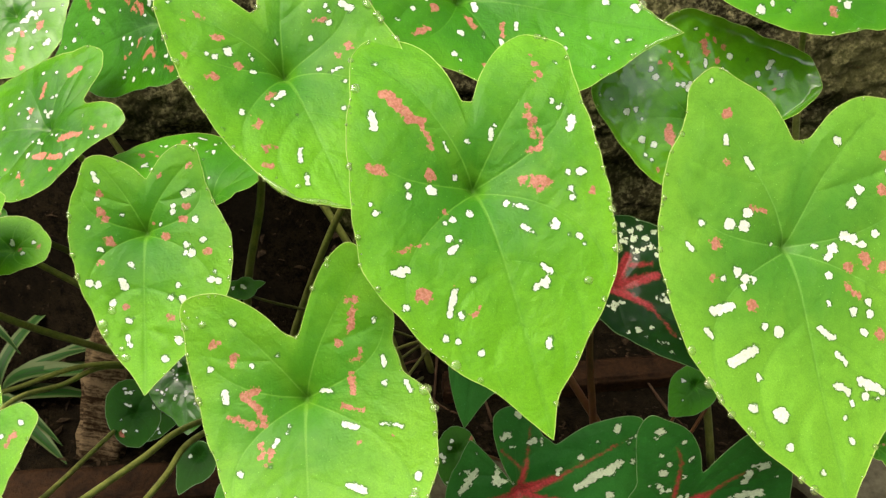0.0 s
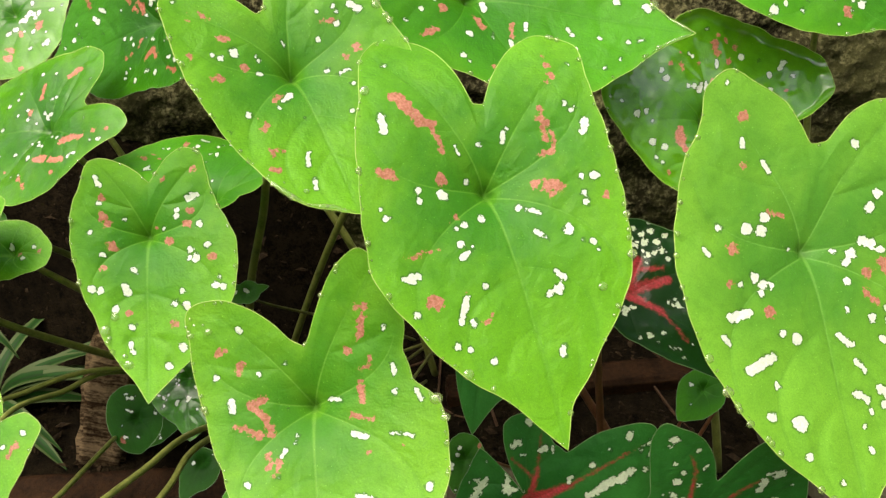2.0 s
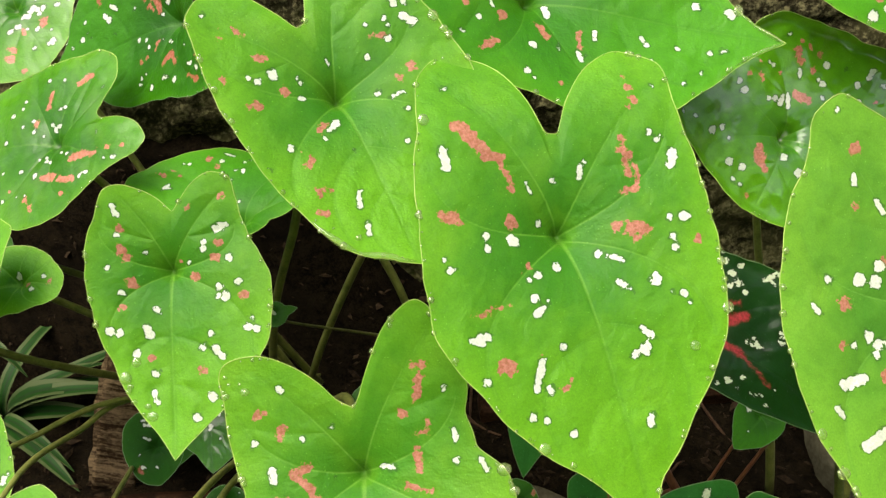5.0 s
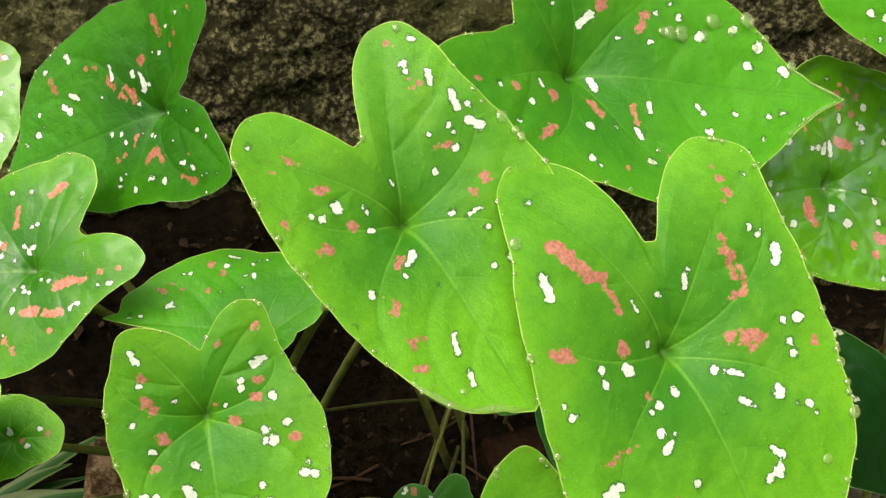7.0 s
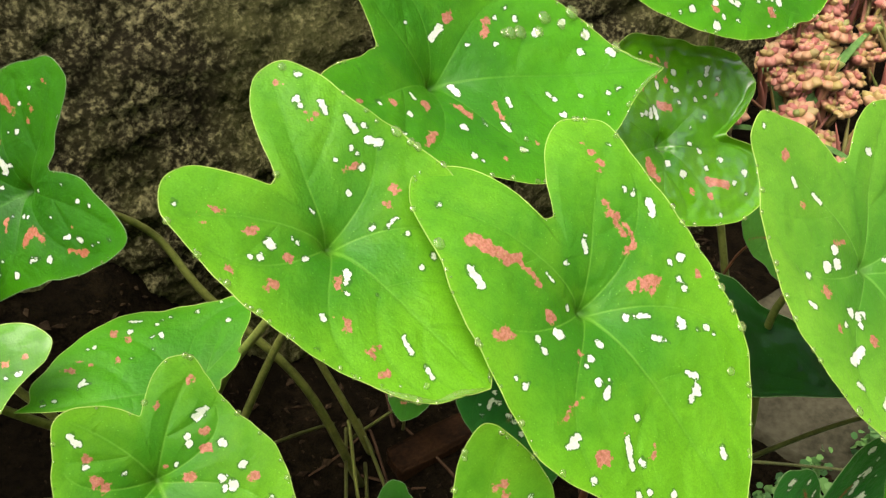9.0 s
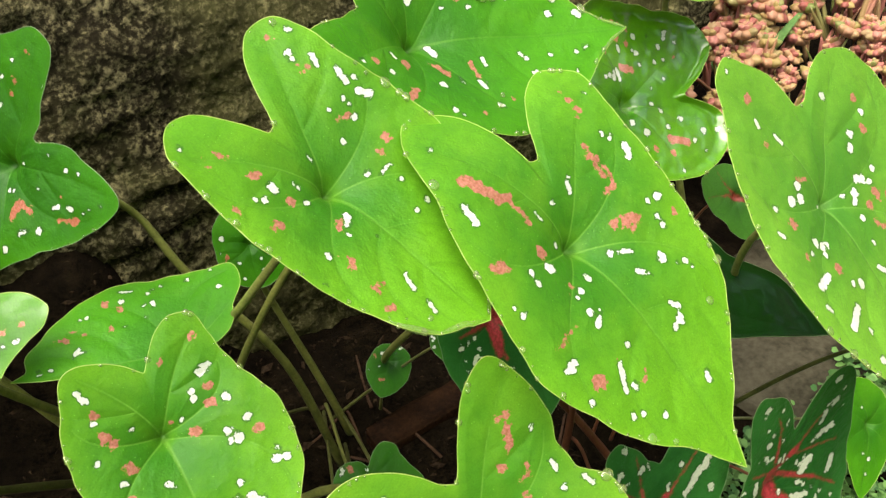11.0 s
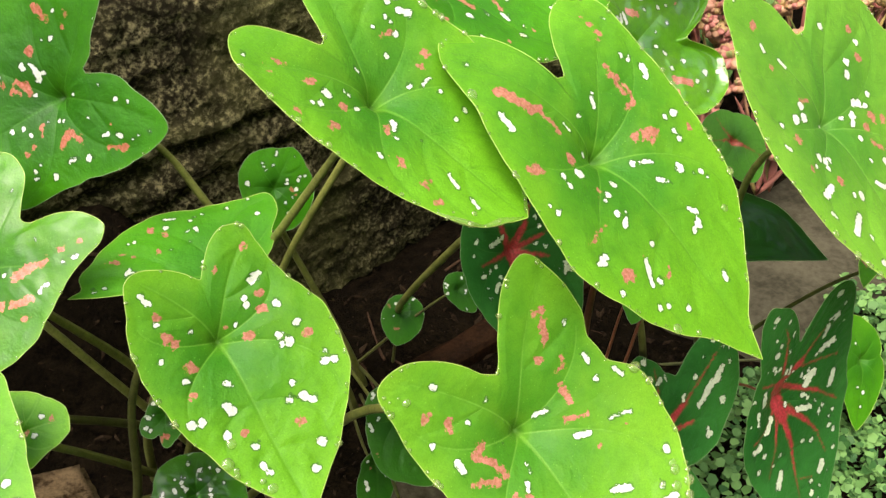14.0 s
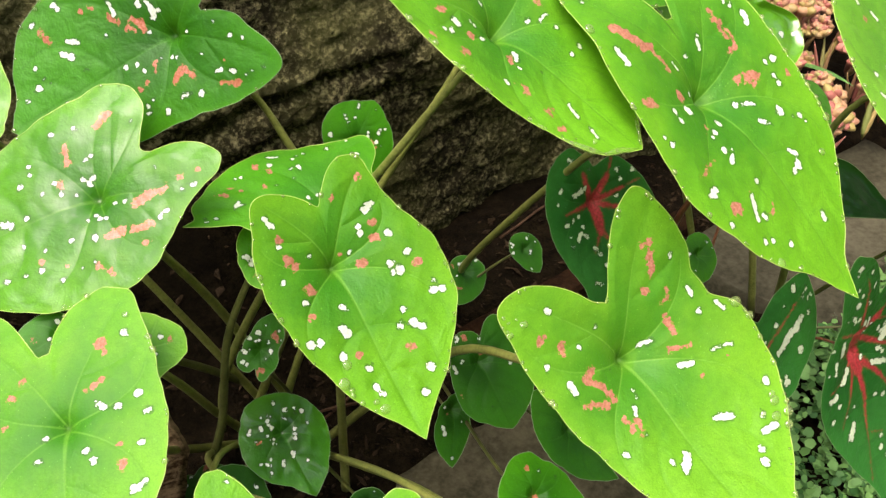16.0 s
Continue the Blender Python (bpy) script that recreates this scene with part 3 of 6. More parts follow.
LEAF['low'].setdefault('white', []).extend([(30.3, -40.7, 1.5), (10.5, -21.5, 1.1), (23.2, -18.7, 1), (43.8, -19.0, 1.5), (11.5, -0.2, 0.8), (-40.7, -32.3, 1.1), (-42.0, -1.0, 1.7), (-53.8, 45.2, 2.3), (17.7, 32.0, 1.1), (32.0, 33.5, 1.8), (15.0, 48.6, 1.6), (-40.2, 56.0, 1.7), (-28.2, 68.3, 2), (-25.4, 73.1, 2.5)])
LEAF['low'].setdefault('pink', []).extend([(-32.2, -43.3, 2.7), (-28.7, -43.5, 1.9), (-21.8, -23.6, 2.2), (-32.3, -19.0, 1.6), (-25.2, -8.1, 1.9), (41.4, -31.1, 2.5), (38.2, -30.9, 1.8), (31.7, -23.4, 2.3), (32.5, -19.9, 1.8), (-43.3, 24.8, 1.1), (-27.1, 25.4, 1.4)])
LEAF['low'].setdefault('white_streak', []).extend([(37.6, -7.0, 37.4, -2.3, 1.5), (-9.8, -2.0, -14.5, -1.1, 1.1), (-42.5, -14.5, -43.2, -9.9, 1.1), (-52.9, -0.5, -54.6, 4.1, 1.4), (-38.4, 18.4, -47.8, 20.6, 1.1), (-20.0, 16.5, -25.5, 18.0, 1.4), (-19.6, 45.4, -26.7, 48.6, 1.7), (8.3, 13.6, 9.6, 16.9, 0.7), (13.6, 19.7, 15.3, 22.2, 1.1), (6.3, 50.1, 11.7, 53.9, 2.2), (-35.5, 62.3, -42.9, 63.7, 1.7)])
LEAF['low'].setdefault('pink_streak', []).extend([(-31.1, -38.6, -28.4, -29.8, 1.9), (-25.8, -14.5, -30.7, -14.7, 1.1), (-25.5, -6.9, -25.8, 0.5, 1.9), (-19.4, 7.6, -29.6, 10.5, 1.4), (22.9, -5.9, 28.4, -4.4, 2.1), (29.2, -3.4, 22.1, 3.7, 1.8), (22.1, 3.7, 20.3, 10.8, 2.1), (36.0, 4.6, 24.7, 11.9, 1.6), (21.9, 19.7, 21.6, 27.1, 1.6), (16.4, 24.9, 19.1, 30.5, 1.6)])
LEAF['upper'] = dict(at=(-0.0798, 0.3999, 0.4251), turn=(-36.58, 3.15, -152.26), bend=(2.318, 1.124, 1.252), warp=(-0.57, 0.17, -0.14, 1.04, -0.69, -0.15, -8.14, -2.64),
    right=[84.7, 82.0, 78.4, 73.5, 63.9, 55.7, 51.6, 50.1, 53.2, 56.8, 62.5, 70.8, 70.5, 63.8, 45.6, 33.8, 34.2, 40.4],
    left=[81.7, 77.7, 71.2, 64.4, 61.2, 59.7, 58.7, 55.6, 55.1, 57.5, 63.0, 72.1, 79.4, 76.9, 66.1, 52.2])
LEAF['upper'].setdefault('drop', []).extend([(-51.2, -17.6, 2.7), (-53.4, -10.9, 1.8), (-54.9, -7.3, 1.6), (-32.8, -69.1, 1.8), (-60.1, 5.3, 1.6), (-46.6, -32.6, 1.1), (-47.2, -26.8, 1.1), (-44.7, -44.7, 1.1), (35.5, 57.7, 1), (19.7, 65.4, 1.2), (27.6, 57.9, 0.6), (33.0, 52.5, 0.6)])
LEAF['upper'].setdefault('white', []).extend([(43.0, -48.2, 1.2), (25.0, -15.2, 2.3), (32.3, -13.6, 1.6), (35.0, -15.8, 1), (14.1, -9.3, 1.3), (15.1, -11.1, 0.8), (16.4, -2.4, 1.3), (14.4, 18.6, 0.8), (30.4, 19.0, 1.8), (5.0, 27.4, 0.8), (-35.8, -61.9, 1.4), (-41.8, -28.5, 1.4), (-30.8, -24.5, 1.3), (-31.8, -21.6, 1.1), (-22.8, -25.1, 0.9), (-29.4, -15.6, 1.6), (-18.1, -11.3, 1.3), (-16.5, 6.0, 1.3), (-25.4, 17.1, 1.1), (-18.4, 31.6, 1.5), (42.2, 26.1, 0.6), (-26.5, 31.4, 1.3)])
LEAF['upper'].setdefault('pink', []).extend([(-27.5, -65.1, 1.6), (-26.6, -47.4, 0.9), (-26.4, -43.5, 1.1), (-28.8, -43.5, 1.1), (-34.3, -0.8, 2), (-27.5, 2.8, 2.2), (31.9, -37.9, 1.7), (30.1, -35.7, 1.3), (38.8, -39.2, 1), (41.0, -36.2, 1.4), (28.6, -23.5, 1.9), (25.2, -23.5, 1.7), (46.4, -17.3, 1.4), (22.5, -7.0, 2.3), (36.9, -3.3, 2.4), (39.6, -2.8, 1.6), (26.8, 22.9, 0.6), (27.1, 43.6, 1.6)])
LEAF['upper'].setdefault('white_streak', []).extend([(-0.6, -16.5, -0.7, -14.1, 0.6), (10.7, 15.3, 6.7, 12.6, 1.7), (10.9, 46.3, 13.5, 52.1, 1.2), (12.9, 61.0, 14.9, 64.6, 1.2), (-27.6, -54.8, -27.0, -50.5, 1.1), (-34.4, -46.3, -32.7, -42.3, 1.1), (-38.0, -35.3, -37.0, -29.0, 1.6), (-39.0, -23.0, -42.8, -18.4, 1.6), (-21.3, 9.7, -26.0, 9.2, 1.1)])
LEAF['upper'].setdefault('pink_streak', []).extend([(-21.7, -19.5, -29.1, -17.5, 1.3), (15.5, 14.3, 10.7, 12.3, 1.7), (23.6, 25.0, 27.0, 29.8, 1.2), (27.9, 40.7, 21.7, 41.7, 1.4), (31.5, 49.3, 27.5, 50.5, 1.6)])
LEAF['top'] = dict(at=(0.013, 0.4891, 0.4315), turn=(-23.16, 35.26, -103.2), bend=(2.651, -0.546, 1.509), warp=(-1.33, 2.02, 0.58, 0.79, -0.03, 0.06, -11.83, 0.0),
    right=[128.1, 116.5, 106.9, 98.5, 89.4, 80.1, 70.8, 61.7, 59.6, 61.3, 64.4, 70.0, 75.9, 81.5, 84.2, 77.5, 68.2, 58.0],
    left=[112.9, 102.1, 91.4, 79.5, 69.6, 64.7, 61.5, 62.4, 65.2, 68.3, 68.0, 51.3, 42.3, 38.9, 43.3, 48.2])
LEAF['top'].setdefault('drop', []).extend([(-24.3, 43.3, 3.5), (-25.2, 48.8, 3.5), (-24.3, 39.0, 2.6), (-32.7, 63.5, 4.1), (-35.1, 80.0, 3.9), (-15.6, 103.3, 2.7), (-24.4, 60.2, 2.6), (-28.9, 73.2, 2.4), (-21.8, 85.5, 1.8), (37.7, 35.4, 1.4), (-27.9, 90.4, 2.1), (45.2, 29.8, 1.6)])
LEAF['top'].setdefault('white', []).extend([(20.5, -44.0, 1.5), (25.1, -27.5, 1.5), (36.8, -34.9, 1.2), (30.2, 1.9, 2.4), (28.2, 30.7, 0.8), (13.1, 76.7, 1.7), (12.3, 91.9, 1.8), (9.6, 98.8, 1.5), (-13.2, 82.7, 2.4), (-11.7, 99.6, 3), (-22.8, 87.2, 2.7), (-24.2, 58.0, 2.6), (-29.7, 73.7, 2.4), (-18.3, 18.1, 1.1), (-17.9, 33.1, 1.7), (-32.3, 46.6, 2), (-32.5, 35.1, 1.4), (48.2, -0.4, 2), (51.4, 3.5, 1.3), (44.3, 31.3, 1.9), (23.2, 62.8, 1.7), (23.9, 88.7, 1.2), (32.3, 81.5, 1.4), (-27.3, -17.1, 0.8), (-38.3, 41.5, 1.2)])
LEAF['top'].setdefault('pink', []).extend([(19.3, -35.6, 2.3), (18.2, -15.4, 3.4), (42.2, -25.7, 1.5), (-31.9, 7.1, 3.4), (22.0, -56.4, 1.5), (49.0, 17.8, 1), (40.8, 39.9, 1.4)])
LEAF['top'].setdefault('white_streak', []).extend([(12.2, -22.6, 14.7, -20.8, 1.3), (23.4, 16.0, 28.9, 16.2, 0.8), (27.3, 25.2, 32.1, 27.9, 1.3), (1.7, 8.7, 7.2, 10.1, 1.4), (13.0, 33.7, 17.8, 34.1, 1.1), (10.4, 58.1, 14.3, 60.2, 1.4), (-21.4, -1.8, -26.8, 2.7, 1.9)])
LEAF['top'].setdefault('pink_streak', []).extend([(42.2, -23.4, 34.9, -17.7, 2), (15.8, 5.4, 21.8, 9.2, 2.1), (15.0, 26.4, 24.1, 26.5, 1.4), (-23.2, 27.8, -31.7, 30.4, 2)])
LEAF['dark'] = dict(at=(-0.199, 0.5478, 0.3877), turn=(-50.45, -43.64, 104.15), bend=(1.344, 0.32, 1.326), warp=(-3.47, -3.16, 1.74, -1.64, -1.21, 1.1, -4.63, 0.0),
    right=[100.1, 96.4, 91.6, 88.2, 84.2, 73.1, 66.0, 62.0, 58.7, 59.8, 63.3, 68.6, 73.5, 69.7, 41.9, 34.2, 24.7, 24.6],
    left=[95.8, 89.1, 75.4, 65.9, 55.4, 48.1, 46.4, 50.8, 56.5, 64.7, 71.7, 61.8, 49.5, 44.4, 35.9, 28.5])
LEAF['dark'].setdefault('white', []).extend([(23.2, 5.4, 1.3), (13.1, 3.2, 1.1), (13.4, 77.5, 2.2), (23.5, 72.9, 1.5), (10.5, 85.3, 1.1), (12.9, 69.9, 0.7), (-2.3, 67.2, 1.3), (-3.1, 79.4, 1.3), (8.9, 49.6, 0.9), (-20.8, -32.5, 1.4), (-25.9, -38.7, 1.0), (-20.1, -13.0, 0.8), (-33.0, -18.6, 1.4), (-32.5, -15.1, 0.8), (-43.6, -30.1, 1.0), (-45.6, -41.3, 0.8), (-37.0, -2.0, 2.0), (-35.7, 19.8, 1.6), (-26.0, 24.1, 1.0), (-8.3, 10.5, 0.8), (-11.0, 5.0, 0.6), (-12.7, 2.6, 0.6), (-2.0, 29.9, 1.3), (-3.9, 23.5, 1.1), (44.5, 62.9, 1.6), (18.8, 29.9, 1.3), (38.4, -39.6, 1.2), (35.6, -28.3, 1.2), (25.2, -18.1, 1.5), (21.9, 5.3, 1.6), (14.3, -2.4, 1.2), (7.5, 9.2, 0.9)])
LEAF['dark'].setdefault('pink', []).extend([(36.1, 29.8, 1.7), (37.1, 35.6, 1.5), (-30.0, -23.3, 1.4), (-9.4, 21.6, 1.1), (-16.7, 28.2, 1.9), (-16.0, 23.5, 1.3), (36.4, -49.2, 1.5), (29.5, -34.1, 1.5), (26.2, -27.2, 1.2), (26.8, -3.0, 2.5)])
LEAF['dark'].setdefault('white_streak', []).extend([(48.4, 47.3, 45.6, 46.0, 1.1), (32.5, 19.5, 25.5, 19.8, 1.1), (20.1, 0.6, 15.1, 0.1, 1.1), (27.2, 50.5, 23.3, 45.4, 1.1), (22.5, 55.9, 18.4, 52.7, 1.8), (-33.1, 9.1, -34.5, 4.1, 1.2), (-27.3, 28.7, -30.9, 30.7, 1.0), (20.6, 1.0, 13.2, 1.4, 1.3)])
LEAF['dark'].setdefault('pink_streak', []).extend([(18.9, 13.0, 11.8, 9.2, 1.3), (26.3, 23.7, 19.4, 20.4, 1.5), (15.9, 17.5, 12.4, 14.9, 1.1), (39.1, 60.1, 31.9, 60.1, 1.6), (-23.7, 9.0, -20.4, 1.4, 2.1), (-20.4, 1.4, -27.0, -3.1, 1.9), (-38.7, -14.5, -44.2, -24.3, 1.8), (-8.4, 14.3, -13.2, 16.2, 1.3), (42.5, -20.1, 35.5, -20.5, 2.5), (15.1, 11.1, 10.9, 10.0, 2.2)])
LEAF['shiny'] = dict(at=(-0.2612, 0.4947, 0.3348), turn=(-18.25, -27.1, 85.03), bend=(-0.258, 0.4, -0.282), warp=(2.52, 2.54, -0.57, 0.65, -0.37, -0.08, -0.67, -0.64),
    right=[105.6, 99.4, 90.0, 76.0, 67.1, 58.2, 54.7, 54.0, 56.7, 62.2, 62.0, 55.0, 39.4, 33.0, 35.7, 49.7, 59.4, 63.8],
    left=[100.7, 93.3, 82.0, 70.0, 62.2, 57.7, 54.9, 53.1, 50.8, 48.3, 48.0, 48.2, 51.6, 57.3, 65.1, 66.6])
LEAF['shiny'].setdefault('white', []).extend([(19.4, 33.4, 1.8), (40.4, 10.1, 1.6), (29.0, 26.2, 1.2), (24.2, 27.1, 1.2), (2.9, 34.9, 1.6), (14.4, 17.0, 1.0), (8.2, 15.0, 1.2), (11.3, 23.7, 1.0), (5.3, 8.6, 0.8), (20.7, -2.0, 1.2), (21.9, -5.1, 1.2), (39.1, -1.9, 1.0), (31.9, -30.3, 0.8), (11.7, 3.0, 1.2), (10.6, -1.7, 1.4), (8.9, 0.9, 1.2), (-7.5, -8.6, 1.3), (-9.0, -13.8, 1.1), (-16.0, -43.1, 1.5), (-15.8, -48.7, 1.7), (-12.7, 1.1, 1.2), (-9.5, 2.7, 1.0), (-13.4, -2.1, 1.0), (-10.3, 6.8, 0.8), (-22.0, 6.0, 1.9), (-18.2, 17.5, 1.0), (-25.1, -28.3, 1.3), (-23.6, -32.7, 1.3), (1.0, -34.4, 0.8), (-24.4, 53.5, 1.4), (-26.0, 44.6, 1.2), (-26.8, 35.8, 1.4)])
LEAF['shiny'].setdefault('white', []).extend([(-35.2, 27.7, 1.2), (-33.9, 16.7, 1.0), (-34.0, 9.6, 0.9), (-17.6, 31.2, 1.0), (-10.6, 41.5, 1.2)])
LEAF['shiny'].setdefault('pink', []).extend([(12.9, 14.1, 2.0), (-8.6, -44.6, 1.9), (-9.5, -53.4, 1.5), (-34.6, -17.7, 2.2), (-29.7, 23.6, 1.3), (-22.4, 34.7, 1.6)])
LEAF['shiny'].setdefault('white_streak', []).extend([(4.0, 48.1, 2.5, 43.9, 1.8)])
LEAF['shiny'].setdefault('pink_streak', []).extend([(36.7, -12.3, 41.1, -20.6, 1.8), (31.6, 6.1, 21.6, 7.5, 1.6), (-12.6, -19.1, -11.5, -27.2, 2.5), (-11.5, -27.2, -11.7, -35.0, 1.9), (-25.7, -13.8, -27.2, -22.7, 2.3), (-23.9, -0.6, -24.0, -8.8, 2.3), (-36.8, 8.0, -43.2, 3.4, 1.7)])
LEAF['folded'] = dict(at=(-0.1496, 0.4553, 0.3168), turn=(0.34, -9.61, 78.95), bend=(0.12, 0.013, -0.09), warp=(-4.78, -1.04, 0.77, -0.11, -0.15, 1.96, -3.44, 0.0),
    right=[79.3, 72.7, 74.0, 69.7, 64.5, 60.9, 55.4, 50.6, 50.5, 54.0, 60.2, 51.5, 36.4, 32.3, 28.2, 24.2, 20.5, 17.3],
    left=[51.3, 47.3, 42.0, 35.4, 28.5, 23.4, 19.6, 16.9, 16.2, 16.1, 16.1, 16.3, 16.5, 16.7, 16.9, 17.0])
LEAF['folded'].setdefault('white', []).extend([(10.5, 46.7, 1.0), (4.6, 66.9, 0.8), (3.9, 61.6, 1.0), (1.9, 66.4, 0.6), (39.2, 25.4, 1.2), (40.9, 11.4, 0.8), (25.9, 14.3, 1.0), (44.3, 4.9, 0.8), (22.1, 25.6, 1.0), (32.2, 43.2, 1.0), (31.6, 46.4, 0.8), (9.4, 10.0, 1.0), (10.8, 5.1, 1.2), (44.9, -9.5, 1.1), (35.2, -25.0, 1.3), (48.1, -22.5, 1.1), (33.0, 14.4, 0.8), (43.8, 9.6, 0.8)])
LEAF['folded'].setdefault('pink', []).extend([(39.4, 33.8, 1.7), (22.2, 31.9, 1.8), (21.5, 44.9, 1.6), (25.3, 49.5, 1.2)])
LEAF['folded'].setdefault('white_streak', []).extend([(9.4, 50.5, 12.5, 47.9, 1.0), (45.6, 25.7, 45.2, 19.7, 0.8), (34.9, 9.9, 31.2, 9.7, 0.8)])
LEAF['folded'].setdefault('pink_streak', []).extend([(21.1, 58.5, 19.4, 52.9, 1.4), (36.1, 27.8, 33.2, 26.7, 1.4)])
LEAF['corner'] = dict(at=(-0.3113, 0.3907, 0.296), turn=(-25.7, 4.7, 158.7), bend=(0.0, -0.0, 0.01),
    right=[75.6, 71.1, 64.3, 57.2, 49.6, 47.2, 44.9, 47.3, 51, 56.2, 62.2, 68, 70.3, 62, 34.9, 34.9, 43, 49.4],
    left=[73.2, 69.7, 64.7, 58.3, 52, 47.7, 45, 44, 44.7, 48.7, 53.6, 60.1, 66.3, 65.7, 60.6, 55.6])
LEAF['corner'].setdefault('drop', []).extend([(-28.9, -46.5, 1.4), (-38.5, -33.6, 1.4)])
LEAF['corner'].setdefault('white', []).extend([(-27.2, -37.9, 1.9), (-32.2, -8.8, 1.9), (-36, -0.3, 1.9), (-32.3, 13.7, 1.6), (-23.4, -4.5, 1.6), (-12.4, 18, 1.6), (-9.4, 13, 1.6), (8, 4.2, 1.4), (10.9, 14.1, 1.4)])
LEAF['corner'].setdefault('white_streak', []).extend([(-14.1, -7.5, -17.2, -5.1, 1.4), (-29, 33.3, -33.4, 30.3, 1.6)])
LEAF['corner'].setdefault('pink', []).extend([(-16.9, -34.9, 2.8), (-18.1, -30.6, 1.9), (-13.8, -15.4, 2.2), (-16.9, -17.5, 1.9), (-8.9, -15, 1.4), (-24.2, 22, 2.4), (-23.9, 12.1, 1.9), (17.7, -22.7, 1.4), (21.8, -15.7, 1.7), (25.4, -3.6, 1.4)])
LEAF['red_long'] = dict(at=(0.1283, 0.2831, 0.1989), turn=(-73.7, 8.4, -176.1), bend=(0.58, 0.46, 1.11),
    right=[128.5, 107.1, 92.3, 75.9, 61.2, 51.6, 44.2, 38.4, 33.3, 33, 32.7, 33.7, 37, 40, 53.7, 75.1, 83.2, 79],
    left=[119, 106.5, 92.2, 78.8, 68.7, 64.8, 61.5, 65, 71.1, 79.8, 86.4, 76.1, 42.7, 56.2, 68, 74.5])
LEAF['red_long'].setdefault('white', []).extend([(3.1, -70.6, 2.8), (5.4, -67.2, 1.4), (-8.6, -61, 1.4), (-12.6, -49.4, 1.8), (3.4, -54.8, 1.4), (-0.7, -48.2, 1.5), (2.9, -42.3, 2.6), (-8.8, -38.6, 1.1), (5.7, -33.1, 1.8), (10.3, -34.2, 1.1), (-53.2, -55.7, 2.7), (-57.8, -44.3, 1.5), (-33.3, -18.4, 1.9), (-57.9, -30.1, 1.2), (-20.3, -10.3, 1.6), (-28.9, 18.3, 1.2), (-34.9, 27.1, 1.6), (-5.6, 7, 1.6), (-30.1, 29, 2), (-39.5, 40.3, 1.3), (-44.5, 37.5, 1.3), (-38.2, 46.8, 2.1), (-41.6, 52.8, 1.7), (-12.1, 41.8, 1.6), (-20.2, 46.9, 2.1), (-37.9, 65.6, 2.1), (-27.8, 77.8, 1.3), (-10.8, 75.7, 2.1), (-17.5, 84.8, 1.7), (-9.3, 83.4, 2.1), (-12.4, 91.7, 1.7), (24, -18.7, 1.5)])
LEAF['red_long'].setdefault('white', []).extend([(29.6, -2, 1.1), (23.3, 26.7, 1.9), (9.7, 36.6, 1.6), (16.5, 40.4, 1.2), (30.8, 35.6, 2)])
LEAF['red_long'].setdefault('white_streak', []).extend([(-43.4, -34.9, -41.1, -28.4, 1.9), (-48.9, -19.3, -38.5, -19.1, 2.8), (-30.1, -5.7, -22.7, 0.1, 2.8), (-47.1, 6.2, -43.2, 13.3, 2.8), (-18.3, 6.2, -23.1, 11.2, 1.6), (-13.3, 14.7, -23.6, 20.3, 2), (-24, 68.5, -20.4, 72.3, 2.5), (13.6, -17.7, 15, -9.3, 1.9), (20.8, -6.1, 23.1, 1.2, 1.5), (9.5, 8.5, 16.8, 12.5, 2.3), (25.2, 17.9, 30.9, 18.1, 2.3), (12.2, 50.2, 17.6, 58, 2.4)])
LEAF['red_long'].setdefault('pink_streak', []).extend([(2.9, -13, -0.7, 13.9, 3.8), (-0.7, 13.9, -2.2, 39.6, 2.4), (-2.2, 39.6, 2.4, 80.1, 1.6), (2.4, 80.1, 6.1, 101.3, 1.1), (1, -16.3, -20.3, -22.3, 3), (-20.3, -22.3, -35.8, -32.9, 1.5), (-35.8, -32.9, -50.7, -39.5, 0.8), (-12.4, -20.8, -33.1, -13.3, 1.1), (-33.1, -13.3, -51.4, -6.9, 0.8), (-0.4, -13.9, -31.4, 10.8, 1.9), (-31.4, 10.8, -48.4, 30.3, 1.2), (0.2, 1.1, -18, 27, 2.1), (-18, 27, -26.3, 43, 1.6), (-26.3, 43, -30.2, 63.3, 0.9), (2.5, -17.4, 16, -25.3, 0.9), (0.5, 3.3, 18.3, 11.3, 0.9), (18.3, 11.3, 29.5, 12, 0.6), (2.1, 7, 10.9, 24.4, 1.2)])
LEAF['red_long'].setdefault('pink_streak', []).extend([(10.9, 24.4, 22.4, 46.8, 0.8), (-2.1, -23.6, -7.7, -47.8, 1.5), (-7.7, -47.8, -4.8, -59.1, 0.7), (0.1, 64.7, -12.6, 72.2, 0.6)])
LEAF['red_low'] = dict(at=(0.0443, 0.302, 0.2047), turn=(-57.8, 18.2, -165.5), bend=(0.0, -0.0, -0.0),
    right=[69.2, 68.3, 66.9, 64.6, 61.4, 57.7, 54, 50.4, 46.7, 43.5, 42, 41.3, 41.4, 42.7, 43.9, 7, 25.1, 40.1],
    left=[32.6, 35.6, 40.7, 47.9, 54.9, 66.1, 76.8, 82.1, 59.4, 35.9, 36.5, 43.1, 48.5, 53, 52.4, 49.7])
LEAF['red_low'].setdefault('white', []).extend([(-7.2, -36.4, 2.6), (-3.9, -35.3, 2), (-66.4, -14.2, 2.7), (-26, -4.8, 1.7), (-40.8, -6.7, 1.4), (-16.9, -44.8, 2.3), (-47.5, 21.3, 2.8), (13.5, -33.1, 1), (22, -21.8, 1.7), (-53, -11.6, 1), (-6.4, -28.6, 1.3), (-24.2, -3, 1), (-67.7, 7.9, 1.7)])
